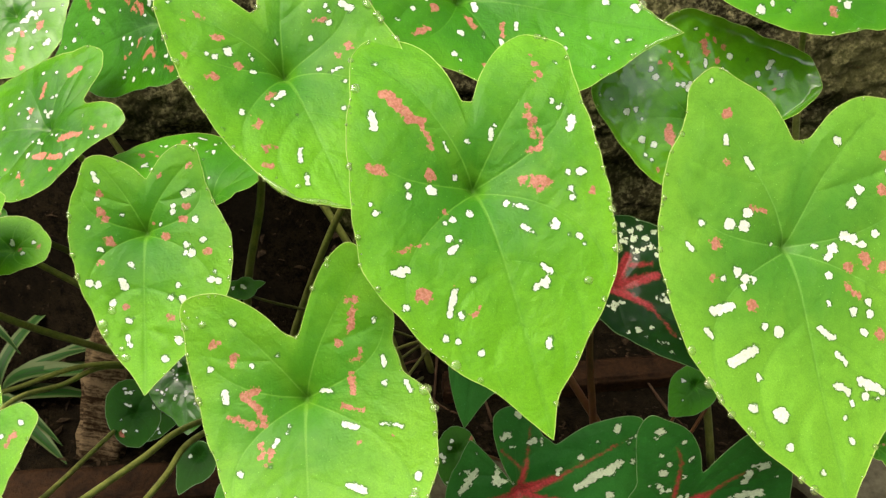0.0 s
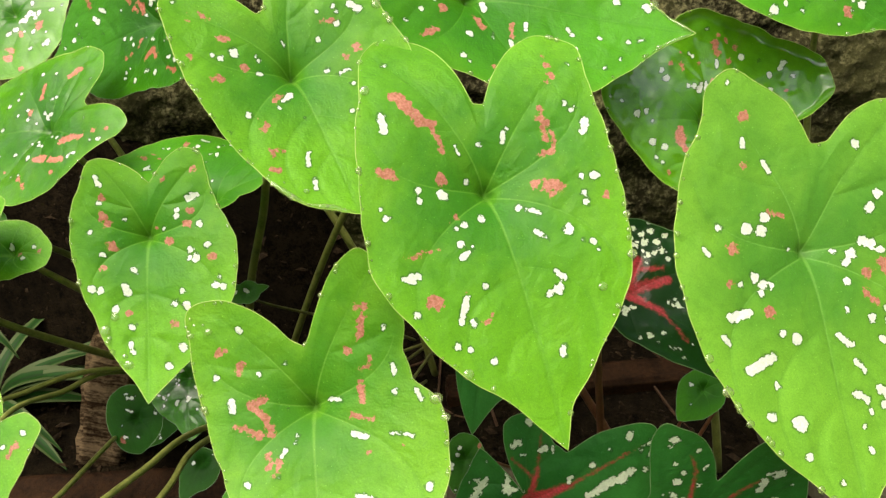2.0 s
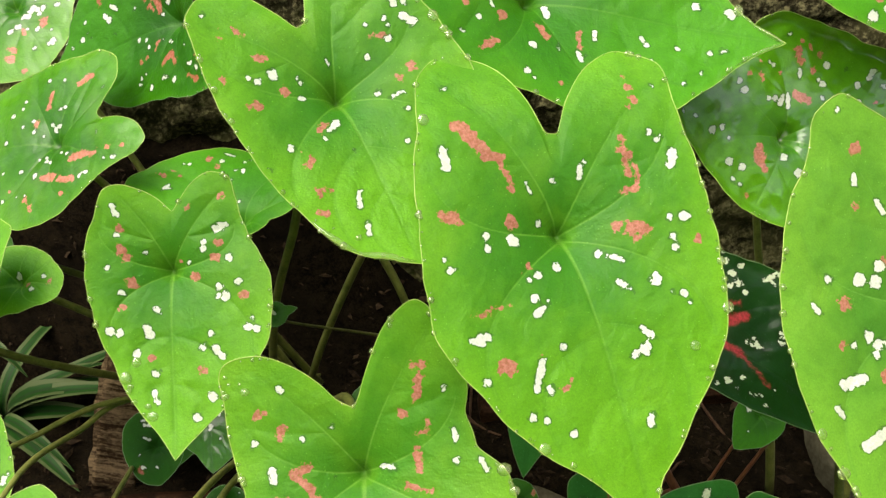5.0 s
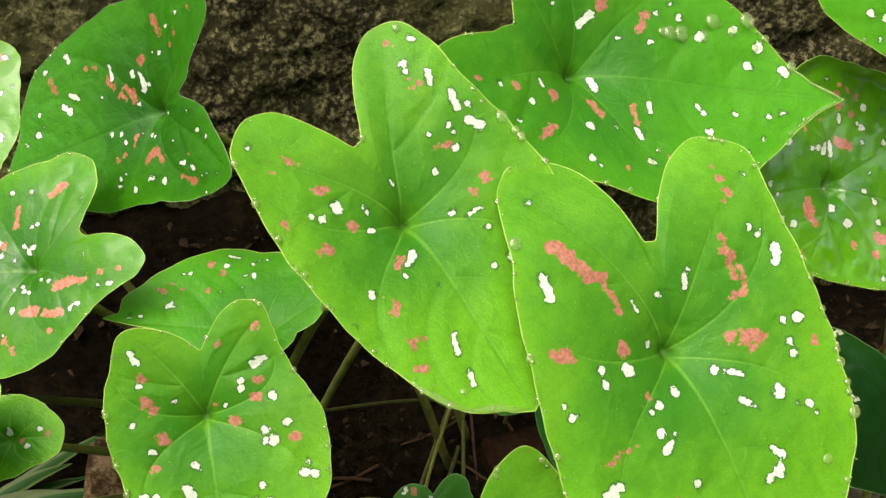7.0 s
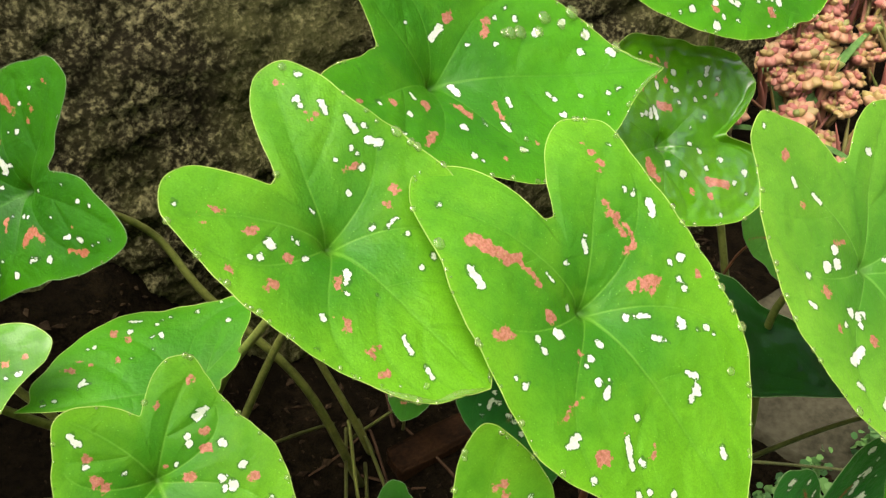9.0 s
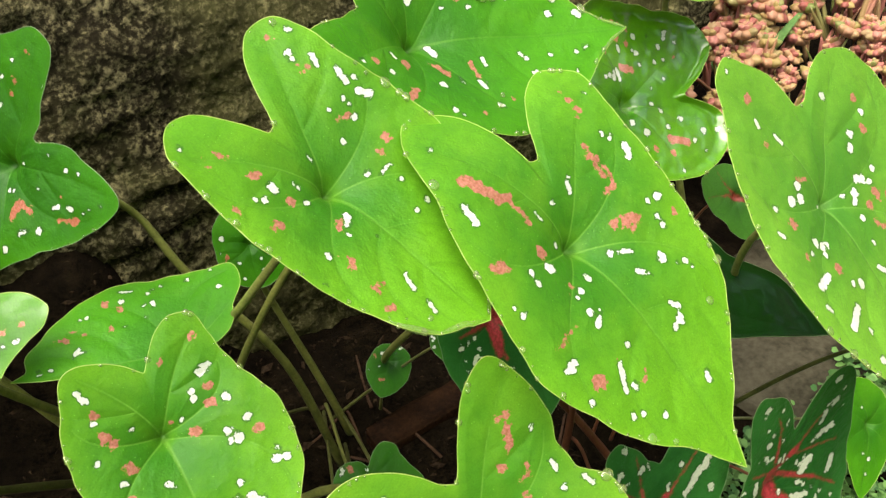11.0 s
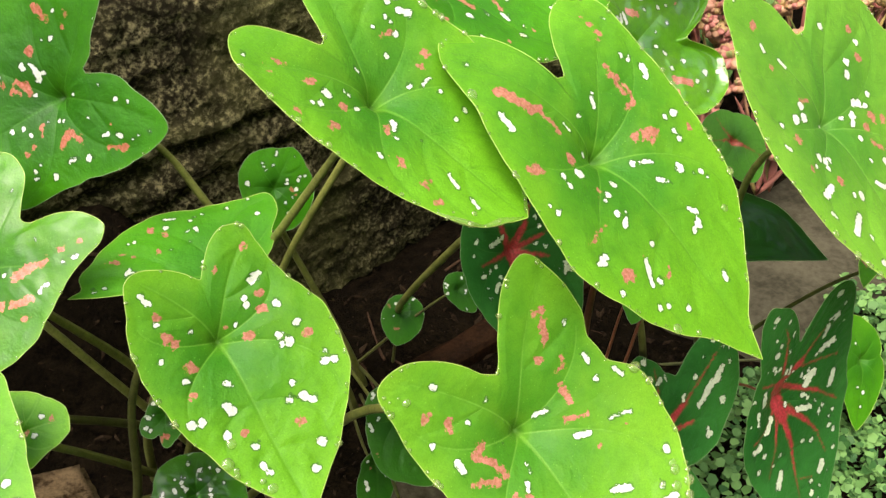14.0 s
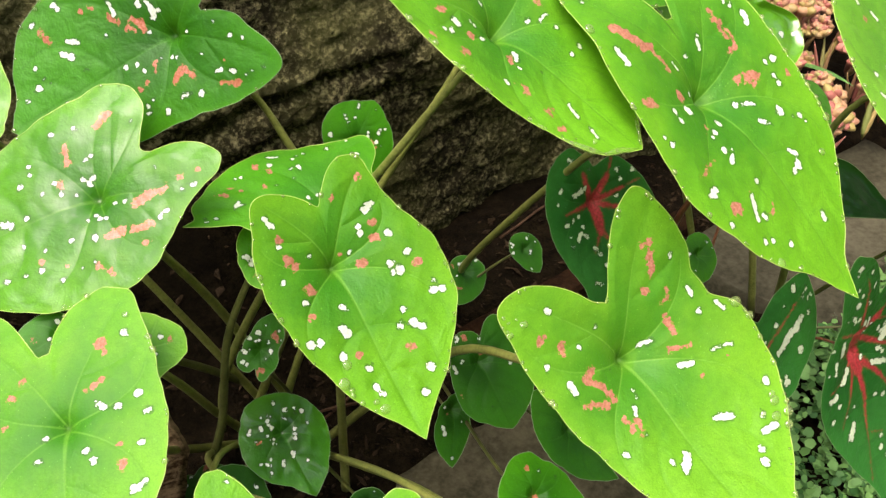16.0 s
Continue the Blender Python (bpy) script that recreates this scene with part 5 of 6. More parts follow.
for key, at, turn, k in (("edge_mid", (-0.268, 0.322, 0.259), (-30.0, 6.0, -168.0), 0.51), ("edge_front", (-0.201, 0.211, 0.306), (-28.0, 4.0, -150.0), 0.40)):
    LEAF[key] = dict(at=at, turn=turn, bend=(0.6, 0.2, 0.3), right=[round(x * k, 1) for x in LEAF["corner"]["right"]], left=[round(x * k, 1) for x in LEAF["corner"]["left"]], scatter=22, blush_share=0.12)

# ---- the setting: soil, wall, paving ----


def graded(lo, hi, fine_lo, fine_hi, step, growth=1.35):
    """Grid lines: even in the middle, wider and wider towards the ends."""
    mid = list(np.arange(fine_lo, fine_hi + step / 2, step))
    out, x, s = [], fine_lo, step
    while x > lo:
        s *= growth
        x = max(lo, x - s)
        out.append(x)
    up, x, s = [], fine_hi, step
    while x < hi:
        s *= growth
        x = min(hi, x + s)
        up.append(x)
    return out[::-1] + mid + up


def grid_mesh(name, xs, ys, height, mat, label="", flip=False):
    verts = [height(x, y) for y in ys for x in xs]
    w = len(xs)
    faces = [(j * w + i, j * w + i + 1, (j + 1) * w + i + 1, (j + 1) * w + i) for j in range(len(ys) - 1) for i in range(w - 1)]
    if flip:
        faces = [f[::-1] for f in faces]
    return link_mesh(name, verts, faces, mat, None, label)


def earth(name):
    m, nt, b = material(name, 0.9)
    b.inputs["Specular IOR Level"].default_value = 0.03
    broad, mid, fine = grain(nt, 18, 4.0), grain(nt, 90, 6.0, 0.7), grain(nt, 420, 4.0, 0.7)
    lump = math_node(nt, "MULTIPLY_ADD", mid, 0.8, math_node(nt, "MULTIPLY", fine, 0.5))
    # blacker than the earth itself: deep shade under the leaves is painted in
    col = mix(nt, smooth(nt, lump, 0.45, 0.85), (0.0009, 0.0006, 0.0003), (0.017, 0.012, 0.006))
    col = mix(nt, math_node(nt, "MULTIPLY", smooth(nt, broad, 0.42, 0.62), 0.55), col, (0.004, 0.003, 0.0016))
    nt.links.new(col, b.inputs["Base Color"])
    bump(nt, b, lump, 1.0, 0.007)
    return m


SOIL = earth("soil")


def mossy(name):
    m, nt, b = material(name, 0.95)
    b.inputs["Specular IOR Level"].default_value = 0.05
    co = nt.nodes.new("ShaderNodeTexCoord")
    grit = node(nt, "TexVoronoi", Scale=240.0)
    nt.links.new(co.outputs["Object"], grit.inputs["Vector"])
    broad, mid, fine = grain(nt, 9, 4.0), grain(nt, 150, 6.0, 0.75), grain(nt, 480, 4.0, 0.7)
    lump = math_node(nt, "SUBTRACT", math_node(nt, "MULTIPLY_ADD", mid, 1.1, math_node(nt, "MULTIPLY", fine, 0.5)), math_node(nt, "MULTIPLY", grit.outputs["Distance"], 0.35))
    pale = smooth(nt, math_node(nt, "MULTIPLY_ADD", grain(nt, 150, 4.0, 0.7), 0.6, math_node(nt, "MULTIPLY", grain(nt, 30, 3.0), 0.5)), 0.5, 0.72)
    lump = math_node(nt, "MULTIPLY_ADD", pale, 0.22, math_node(nt, "SUBTRACT", lump, 0.08))
    col = mix(nt, smooth(nt, lump, 0.45, 1.0), (0.020, 0.017, 0.0085), (0.30, 0.27, 0.135))
    col = mix(nt, math_node(nt, "MULTIPLY", smooth(nt, broad, 0.38, 0.62), 0.5), col, (0.135, 0.135, 0.046))
    col = mix(nt, math_node(nt, "MULTIPLY", smooth(nt, grain(nt, 34, 4.0), 0.56, 0.74), 0.5), col, (0.034, 0.028, 0.016))
    nt.links.new(col, b.inputs["Base Color"])
    bump(nt, b, lump, 1.0, 0.006)
    return m


WALL = mossy("mossy_concrete")
MOSSY_STONE = plain("mossy_stone", (0.022, 0.020, 0.011), (0.085, 0.075, 0.045), 26, 0.85, 0.7, 0.003, spec=0.05)
PAVING = plain("grey_stone", (0.022, 0.020, 0.012), (0.074, 0.068, 0.043), 22, 0.8, 0.5, 0.002, spec=0.05)


def soil_height(x, y):
    far = min(1.0, max(0.0, (math.hypot(x, y - 0.5) - 1.2) / 2))
    k = 1 - far
    z = 0.012 * noise.noise((x * 9, y * 9, 0)) + 0.006 * noise.noise((x * 34, y * 34, 3)) + 0.0025 * noise.noise((x * 110, y * 110, 5))
    # soil heaped against the wall
    if -1.0 < x < 0.5 and y < 0.9:
        up = min(1.0, max(0.0, (y - 0.585) / 0.11))
        side = min(1.0, max(0.0, (0.47 - x) / 0.2))
        z += (0.03 + 0.02 * noise.noise((x * 5, 0.3, 2.0))) * up * up * (3 - 2 * up) * side
    # a black mound of soil against the wall, beside the stalks
    if -0.75 < x < 0.0 and 0.5 < y < 0.9:
        up = min(1.0, max(0.0, (y - 0.595 - 0.012 * noise.noise((x * 14, 0.7, 5.0))) / 0.115))
        side = min(1.0, max(0.0, (-0.05 - x) / 0.14)) * min(1.0, max(0.0, (x + 0.7) / 0.2))
        z += (0.165 + 0.03 * noise.noise((x * 9, 2.3, 1.0))) * up * up * (3 - 2 * up) * side * side * (3 - 2 * side)
    return (x, y, z * k)


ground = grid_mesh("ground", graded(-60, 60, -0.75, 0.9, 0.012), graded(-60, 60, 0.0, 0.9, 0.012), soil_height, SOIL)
tagged(ground, "dark damp garden soil with crumbs and bits of litter", "soil", kind="structure")


def wall_point(x, z):
    y = 0.705 + 0.03 * noise.noise((x * 2.2, 0.4, z * 2.2))
    # leans back above, undercut below
    foot = min(1.0, max(0.0, (0.235 + 0.03 * noise.noise((x * 7, 1.0, 3.0)) - z) / 0.17))
    y += 0.22 * max(0.0, z - 0.25) + 0.012 * foot * foot * (3 - 2 * foot)
    y += 0.013 * noise.noise((x * 11, 2.0, z * 16)) + 0.006 * noise.noise((x * 38, 5.0, z * 52))
    y += 0.0045 * noise.noise((x * 120, 7.0, z * 140)) + 0.003 * noise.noise((x * 250, 9.0, z * 250))
    # long level cracks that wander
    for h, slope, deep, wide in ((0.245, 0.22, 0.017, 0.0055), (0.205, 0.10, 0.012, 0.0042), (0.135, 0.15, 0.010, 0.004)):
        line = h + slope * x + 0.020 * noise.noise((x * 6.0, h * 40, 1.0)) + 0.007 * noise.noise((x * 26, h * 40, 4.0))
        gap = max(0.0, noise.noise((x * 7, h * 33, 8.0)) * 1.3 + 0.55)
        y += deep * min(1, gap) * math.exp(-(((z - line) / wide) ** 2))
    return (x, y, z)


wall_north = grid_mesh("wall_north", list(np.arange(-0.95, 0.46, 0.0042)), list(np.arange(-0.03, 0.62, 0.0042)), wall_point, WALL)
bm = bmesh.new()
bm.from_mesh(wall_north.data)
edge_list = [e for e in bm.edges if e.is_boundary]
made = bmesh.ops.extrude_edge_only(bm, edges=edge_list)
for vert in made["geom"]:
    if isinstance(vert, bmesh.types.BMVert):
        vert.co.y += 0.16
bmesh.ops.recalc_face_normals(bm, faces=bm.faces)
bm.to_mesh(wall_north.data)
bm.free()
tagged(wall_north, "rough mossy brown concrete garden wall with long cracks", "wall", kind="structure")

# ---- grey stone paving between the beds ----
for corners in (((0.285, 0.50), (0.29, 0.565), (0.64, 0.60), (0.64, 0.42), (0.34, 0.385)), ((-0.17, 0.34), (-0.11, 0.465), (0.02, 0.485), (0.11, 0.45), (0.10, 0.34))):
    bm = bmesh.new()
    ring = [bm.verts.new((x, y, 0.018)) for x, y in corners]
    top = bm.faces.new(ring)
    bmesh.ops.triangulate(bm, faces=[top])
    bmesh.ops.subdivide_edges(bm, edges=bm.edges[:], cuts=11, use_grid_fill=True)
    for vert in bm.verts:
        q = vert.co
        q.x += 0.006 * noise.noise((q.x * 30, q.y * 30, 3))
        q.y += 0.006 * noise.noise((q.x * 30, q.y * 30, 8))
        q.z += 0.005 * noise.noise((q.x * 14, q.y * 14, 0)) + 0.002 * noise.noise((q.x * 60, q.y * 60, 0))
    rim_edges = [e for e in bm.edges if e.is_boundary]
    made = bmesh.ops.extrude_edge_only(bm, edges=rim_edges)
    for vert in made["geom"]:
        if isinstance(vert, bmesh.types.BMVert):
            vert.co.z = -0.03
    bmesh.ops.recalc_face_normals(bm, faces=bm.faces)
    pavement = part("pavement", bm, PAVING if corners[0][0] > 0 else MOSSY_STONE)
    tagged(pavement, "worn grey-brown paving stone set in the soil", "paving stone", kind="structure")

# ---- plain unseen walls behind and beside the path, added to cut low sky light ----
RENDER_COAT = plain("grey_wall_render", (0.16, 0.15, 0.13), (0.26, 0.25, 0.22), 3, 0.9, 0.3, 0.002, spec=0.1)
for name, size, at in (("unseen_wall_south", (12.0, 0.2, 2.7), (0.5, -4.5, 1.3)), ("unseen_wall_east", (0.2, 10.4, 2.7), (3.6, 0.9, 1.3))):
    bm = bmesh.new()
    bmesh.ops.create_cube(bm, size=1.0)
    for vert in bm.verts:
        vert.co = Vector((vert.co.x * size[0] + at[0], vert.co.y * size[1] + at[1], vert.co.z * size[2] + at[2]))
    bmesh.ops.bevel(bm, geom=bm.edges[:], offset=0.02, segments=2, affect="EDGES")
    tagged(part(name, bm, RENDER_COAT, smooth_faces=False), "plain grey rendered wall out of view, added to block low light", "wall", kind="structure")

# ---- plants ----
STOCK = {}
for key, at, label in (
    ("main", (0.0, 0.62, 0.0), "light green caladium with white and pink flecked leaves before wall"),
    ("left", (-0.17, 0.60, 0.0), "green caladium with glossy flecked leaves growing beside the wall"),
    ("front", (-0.165, 0.53, 0.0), "yellowish green caladium with quilted flecked leaves near a brick"),
    ("right", (0.26, 0.46, 0.0), "green caladium with broad flecked leaves beside pink succulents"),
    ("red", (0.16, 0.46, 0.0), "dark green caladium with red veins and cream flecks beside paving")):
    STOCK[key] = root("caladium_plant", at, label, "plant", "caladiums in the bed")

LEAF["high"]["scatter"], LEAF["far"]["scatter"] = 20, 40
LEAF["cupped"]["lip"] = 5
LEAF["cupped"]["swell"], LEAF["red_wet"]["swell"], LEAF["heart"]["swell"] = 2.8, 2.6, 2.0
LEAF["red_wet"]["lip"] = 3
LEAF["red_scrap"]["red_from"] = 0.78
for side in ("right", "left"):
    LEAF["beyond_red"][side] = [x * 1.2 for x in LEAF["beyond_red"][side]]
LEAF["heart"]["blush_share"] = 0.03
LEAF["dark"]["scatter"], LEAF["dark"]["blush_share"] = 8, 0.08
LEAF["high"]["fleck"] = LEAF["far"]["fleck"] = 1.4
# ways of the long stalks: points between joint and soil
WAY = {
    "dark": ((-0.141, 0.588, 0.314), (-0.118, 0.575, 0.26), (-0.068, 0.56, 0.16), (-0.03, 0.57, 0.0)),
    "shiny": ((-0.237, 0.510, 0.280), (-0.198, 0.548, 0.174), (-0.145, 0.60, 0.0)),
    "far": ((-0.27, 0.60, 0.27), (-0.22, 0.59, 0.15), (-0.165, 0.605, 0.0)),
    "low": ((-0.080, 0.350, 0.245), (-0.098, 0.425, 0.190), (-0.16, 0.54, 0.0)),
    "upper": ((-0.110, 0.449, 0.34), (-0.129, 0.49, 0.27), (-0.160, 0.53, 0.16), (-0.19, 0.59, 0.0)),
    "top": ((-0.03, 0.52, 0.33), (-0.082, 0.547, 0.227), (-0.131, 0.576, 0.092), (-0.16, 0.59, 0.0)),
    "centre": ((0.014, 0.42, 0.32), (0.022, 0.575, 0.105), (0.05, 0.63, 0.0)),
    "small": ((-0.165, 0.425, 0.26), (-0.150, 0.470, 0.12), (-0.145, 0.49, 0.0)),
    "folded": ((-0.175, 0.49, 0.25), (-0.205, 0.55, 0.12), (-0.21, 0.60, 0.0)),
    "corner": ((-0.29, 0.43, 0.22), (-0.25, 0.52, 0.09), (-0.20, 0.58, 0.0)),
    "tiny": ((-0.25, 0.47, 0.21), (-0.22, 0.54, 0.09), (-0.19, 0.585, 0.0)),
    "edge_mid": ((-0.266, 0.365, 0.225), (-0.238, 0.45, 0.16), (-0.165, 0.57, 0.0)),
    "edge_low": ((-0.238, 0.322, 0.262), (-0.248, 0.385, 0.207), (-0.247, 0.461, 0.146), (-0.215, 0.585, 0.0)),
    "edge_front": ((-0.203, 0.25, 0.262), (-0.256, 0.444, 0.094), (-0.268, 0.52, 0.03), (-0.27, 0.577, 0.0)),
    "under": ((-0.215, 0.48, 0.22), (-0.228, 0.50, 0.12), (-0.25, 0.545, 0.0)),
}


def through_points(pts, n=7):
    """A smooth line through points."""
    pts = [Vector(q) for q in pts]
    line = [pts[0] * 2 - pts[1]] + pts + [pts[-1] * 2 - pts[-2]]
    out = []
    for i in range(1, len(line) - 2):
        a, b, c, d = line[i - 1:i + 3]
        for t in np.linspace(0, 1, n, endpoint=False).tolist():
            out.append(0.5 * (2 * b + (c - a) * t + (2 * a - 5 * b + 4 * c - d) * t * t + (3 * b - a - 3 * c + d) * t ** 3))
    return out + [pts[-1]]


LEAF["heart"]["scatter"], LEAF["wall_side"]["scatter"], LEAF["shaded"]["scatter"] = 30, 22, 14
for key in ("red_long", "red_low", "red_back", "red_wet"):
    LEAF[key]["scatter"] = 10 if key == "red_wet" else 4
PLAN = (
    ("centre", "main", LIGHT_GREEN, "broad light green leaf with white and pink flecks and beads of water", 120, 340),
    ("upper", "main", LIGHT_GREEN, "light green leaf with pink flecks tucked under another leaf", 110, 320),
    ("small", "front", LIGHT_GREEN, "smaller quilted light green leaf with white flecks", 100, 300),
    ("low", "front", YELLOW_GREEN, "yellowish green leaf with pink curl marks", 110, 320),
    ("top", "main", MID_GREEN, "wide mid green leaf with scattered flecks and wet tip", 110, 320),
    ("folded", "left", MID_GREEN, "half-folded green leaf lying behind another", 70, 220),
    ("right", "right", SHEEN_GREEN, "large pale green leaf with clusters of white flecks", 120, 340),
    ("dark", "left", DARK_GREEN, "dark green leaf with many small white flecks", 100, 280),
    ("shiny", "left", WET_GREEN, "wet glossy green leaf mirroring the sky", 90, 280),
    ("corner", "front", LIGHT_GREEN, "bright green leaf with pink and white flecks", 90, 260),
    ("far", "left", WET_GREEN, "wet pale leaf close to the wall", 60, 200),
    ("edge_low", "front", LIGHT_GREEN, "green leaf with white flecks low beside the plank", 60, 200),
    ("edge_mid", "front", LIGHT_GREEN, "wet green leaf with white flecks behind another", 60, 200),
    ("edge_front", "front", LIGHT_GREEN, "small wet green leaf hanging low in front", 50, 160),
    ("tiny", "left", LIGHT_GREEN, "small plain green leaf", 40, 140),
    ("cupped", "right", CUP_GREEN, "cupped wet green leaf with an upturned rim", 90, 260),
    ("high", "right", MID_GREEN, "green leaf with small white flecks", 90, 260),
    ("red_long", "red", RED_VEINED, "dark leaf with bright red veins and cream flecks", 110, 300),
    ("red_low", "red", RED_VEINED, "dark leaf with red veins close to the soil", 90, 260),
    ("red_back", "red", RED_VEINED, "dark leaf with a red star at its joint", 80, 220),
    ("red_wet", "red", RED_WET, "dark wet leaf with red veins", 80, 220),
    ("heart", "left", GLOSSY_DARK, "small dark glossy leaf near the soil", 50, 160),
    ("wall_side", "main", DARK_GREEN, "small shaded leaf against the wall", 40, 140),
    ("shaded", "main", HALF_SHADE_GREEN, "small shaded leaf near the soil", 40, 140),
)
BLADE, EDGE, BODY = {}, {}, {}


def grow(plan, first=0):
    """Leaf blades with their stalks, each set on its plant."""
    for i, (key, plant, mat, label, rings, around) in enumerate(plan):
        spec, home = LEAF[key], STOCK[plant]
        ob, edge, verts, n = blade(spec, mat, rings, around, seed=i + first, label=label, kind="red_veined" if mat in (RED_VEINED, RED_WET, RED_SCRAP) else "spotted", relief=1.6 if key == "small" else 1.0)
        ob.parent = home
        ob.matrix_parent_inverse = home.matrix_world.inverted()
        BLADE[key], EDGE[key], BODY[key] = ob, edge, verts
        m = pose(*spec["at"], *spec["turn"])
        top = m @ Vector((0, 0, verts[0][2] - 0.0024))
        back = (m.to_3x3() @ Vector((0, -0.25, -1))).normalized()
        j = i + first
        foot = home.matrix_world.translation + Vector((0.03 * math.sin(j * 2.4), 0.03 * math.cos(j * 2.4), -0.005))
        high = max(0.05, top.z)
        thick = 0.0022 if key.startswith("edge") else 0.0034 if high > 0.25 else 0.0016
        if key in WAY:
            pts = through_points((top, *WAY[key][:-1], Vector(WAY[key][-1]) - Vector((0, 0, 0.005))))
        else:
            pts = bezier(top, top + back * 0.22 * high, top * 0.45 + foot * 0.55 + Vector((0, 0, 0.06 * high)), foot)
        st = tube("stalk", pts, [thick * (0.55 + 0.55 * t) for t in np.linspace(0, 1, len(pts)).tolist()], STALK_RED if plant == "red" else STALK if first < 50 else STALK_SHADE, home)
        st.matrix_parent_inverse = home.matrix_world.inverted()


grow(PLAN, 3)

# ---- smaller leaves near the soil ----
for key, n in (("shaded_low", 10), ("sprout", 16), ("under", 4), ("base_dark", 6), ("base_round", 2), ("low_pink", 5), ("low_dark", 2), ("soil_round", 8), ("soil_curl", 8), ("soil_green", 4), ("soil_pair", 8), ("soil_tip", 2), ("brick_side", 10), ("edge_side", 4), ("behind_shiny", 6)):
    LEAF[key]["scatter"], LEAF[key]["blush_share"] = n, 0.12
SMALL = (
    ("shaded_low", "main", HALF_SHADE_GREEN), ("sprout", "left", HALF_SHADE_GREEN), ("under", "left", MID_GREEN), ("base_dark", "front", SHADE_GREEN),
    ("base_round", "left", SHADE_GREEN), ("beyond_red", "right", MID_GREEN), ("red_scrap", "red", RED_SCRAP), ("low_pink", "main", DARK_GREEN), ("low_dark", "main", HALF_SHADE_GREEN),
    ("soil_round", "main", HALF_SHADE_GREEN), ("soil_curl", "main", HALF_SHADE_GREEN), ("soil_green", "red", DARK_GREEN), ("soil_pair", "red", HALF_SHADE_GREEN),
    ("soil_tip", "main", HALF_SHADE_GREEN), ("brick_side", "front", SHADE_GREEN), ("edge_side", "right", MID_GREEN), ("behind_shiny", "left", DARK_GREEN))
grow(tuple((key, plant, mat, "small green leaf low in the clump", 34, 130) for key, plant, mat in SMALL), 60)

# ---- beads of water on the leaves ----
ball = bmesh.new()
bmesh.ops.create_uvsphere(ball, u_segments=14, v_segments=9, radius=1.0)
BEAD = bpy.data.meshes.new("water_drop")
ball.to_mesh(BEAD)
ball.free()
BEAD.materials.append(WATER)
BEAD.polygons.foreach_set("use_smooth", [True] * len(BEAD.polygons))


def bead(leaf, spot, r, tall=0.6, stretch=1.0):
    ob = new("water_drop", BEAD)
    ob.parent = leaf
    ob.matrix_basis = Matrix.Translation(spot) @ Matrix.Diagonal((r * stretch, r, r * tall, 1))


dew = random.Random(21)
for key, count in (("centre", 90), ("low", 90), ("upper", 60), ("right", 70), ("small", 50), ("top", 60), ("corner", 34), ("edge_mid", 24), ("edge_low", 24), ("edge_front", 20), ("dark", 24), ("shiny", 24), ("cupped", 40), ("high", 20)):
    verts, edge = BODY[key], EDGE[key]
    for x, y, r in LEAF[key].get("drop", ()):
        at = verts[np.argmin(np.hypot(verts[:, 0] - x / 1000, verts[:, 1] - y / 1000))]
        bead(BLADE[key], Vector(at) + Vector((0, 0, r / 1000 * 0.15)), r / 1000 * 1.1, 0.6 if r < 2 else 0.42, dew.uniform(0.85, 1.25))
    for _ in range(count):
        i = dew.randrange(len(edge))
        at = Vector(edge[i]) * dew.uniform(0.975, 1.0)
        r = dew.choice((0.0004, 0.0005, 0.0006, 0.0008, 0.0011, 0.0016))
        bead(BLADE[key], at + Vector((0, 0, r * 0.3)), r, 0.8)


# water held along the rim by the tips
def water_rim(key, lo, hi, r):
    edge = EDGE[key]
    ang = np.degrees(np.arctan2(edge[:, 0], edge[:, 1]))
    pts = [Vector(edge[i]) * 0.988 for i in np.argsort(ang) if lo < ang[i] < hi]
    k = len(pts)
    tube("water_film", pts, [r * (0.25 + abs(math.sin(3.1 * i / k * 2.0)) * math.sin(math.pi * (i + 0.5) / k)) for i in range(k)], WATER, BLADE[key], sides=8)


water_rim("upper", 1, 34, 0.0016)
water_rim("upper", -14, -1, 0.0012)
water_rim("top", -9, 9, 0.0012)


# ---- a rough old brick standing in the soil, and a plank ----
def rough_block(name, size, mat, at, turn, cuts=7, wear=0.004, seed=0):
    bm = bmesh.new()
    bmesh.ops.create_cube(bm, size=1.0)
    for vert in bm.verts:
        vert.co.x, vert.co.y, vert.co.z = vert.co.x * size[0], vert.co.y * size[1], (vert.co.z + 0.5) * size[2]
    bmesh.ops.bevel(bm, geom=bm.edges[:], offset=min(size) * 0.09, segments=2, affect="EDGES")
    bmesh.ops.subdivide_edges(bm, edges=[e for e in bm.edges if e.calc_length() > min(size) * 0.3], cuts=cuts, use_grid_fill=True)
    for vert in bm.verts:
        q = vert.co.copy()
        vert.co += wear * Vector((noise.noise(q * 45 + Vector((seed, 0, 0))), noise.noise(q * 45 + Vector((0, seed + 5, 0))), noise.noise(q * 45 + Vector((9, 0, seed)))))
        vert.co += wear * 0.4 * Vector((noise.noise(q * 160), noise.noise(q * 160 + Vector((4, 4, 4))), noise.noise(q * 160 + Vector((8, 1, 2)))))
    ob = part(name, bm, mat)
    ob.matrix_world = pose(*at, *turn)
    return ob


WOOD = plain("damp_wood", (0.003, 0.0018, 0.001), (0.030, 0.014, 0.006), 40, 0.7, 0.8, 0.003, spec=0.05)
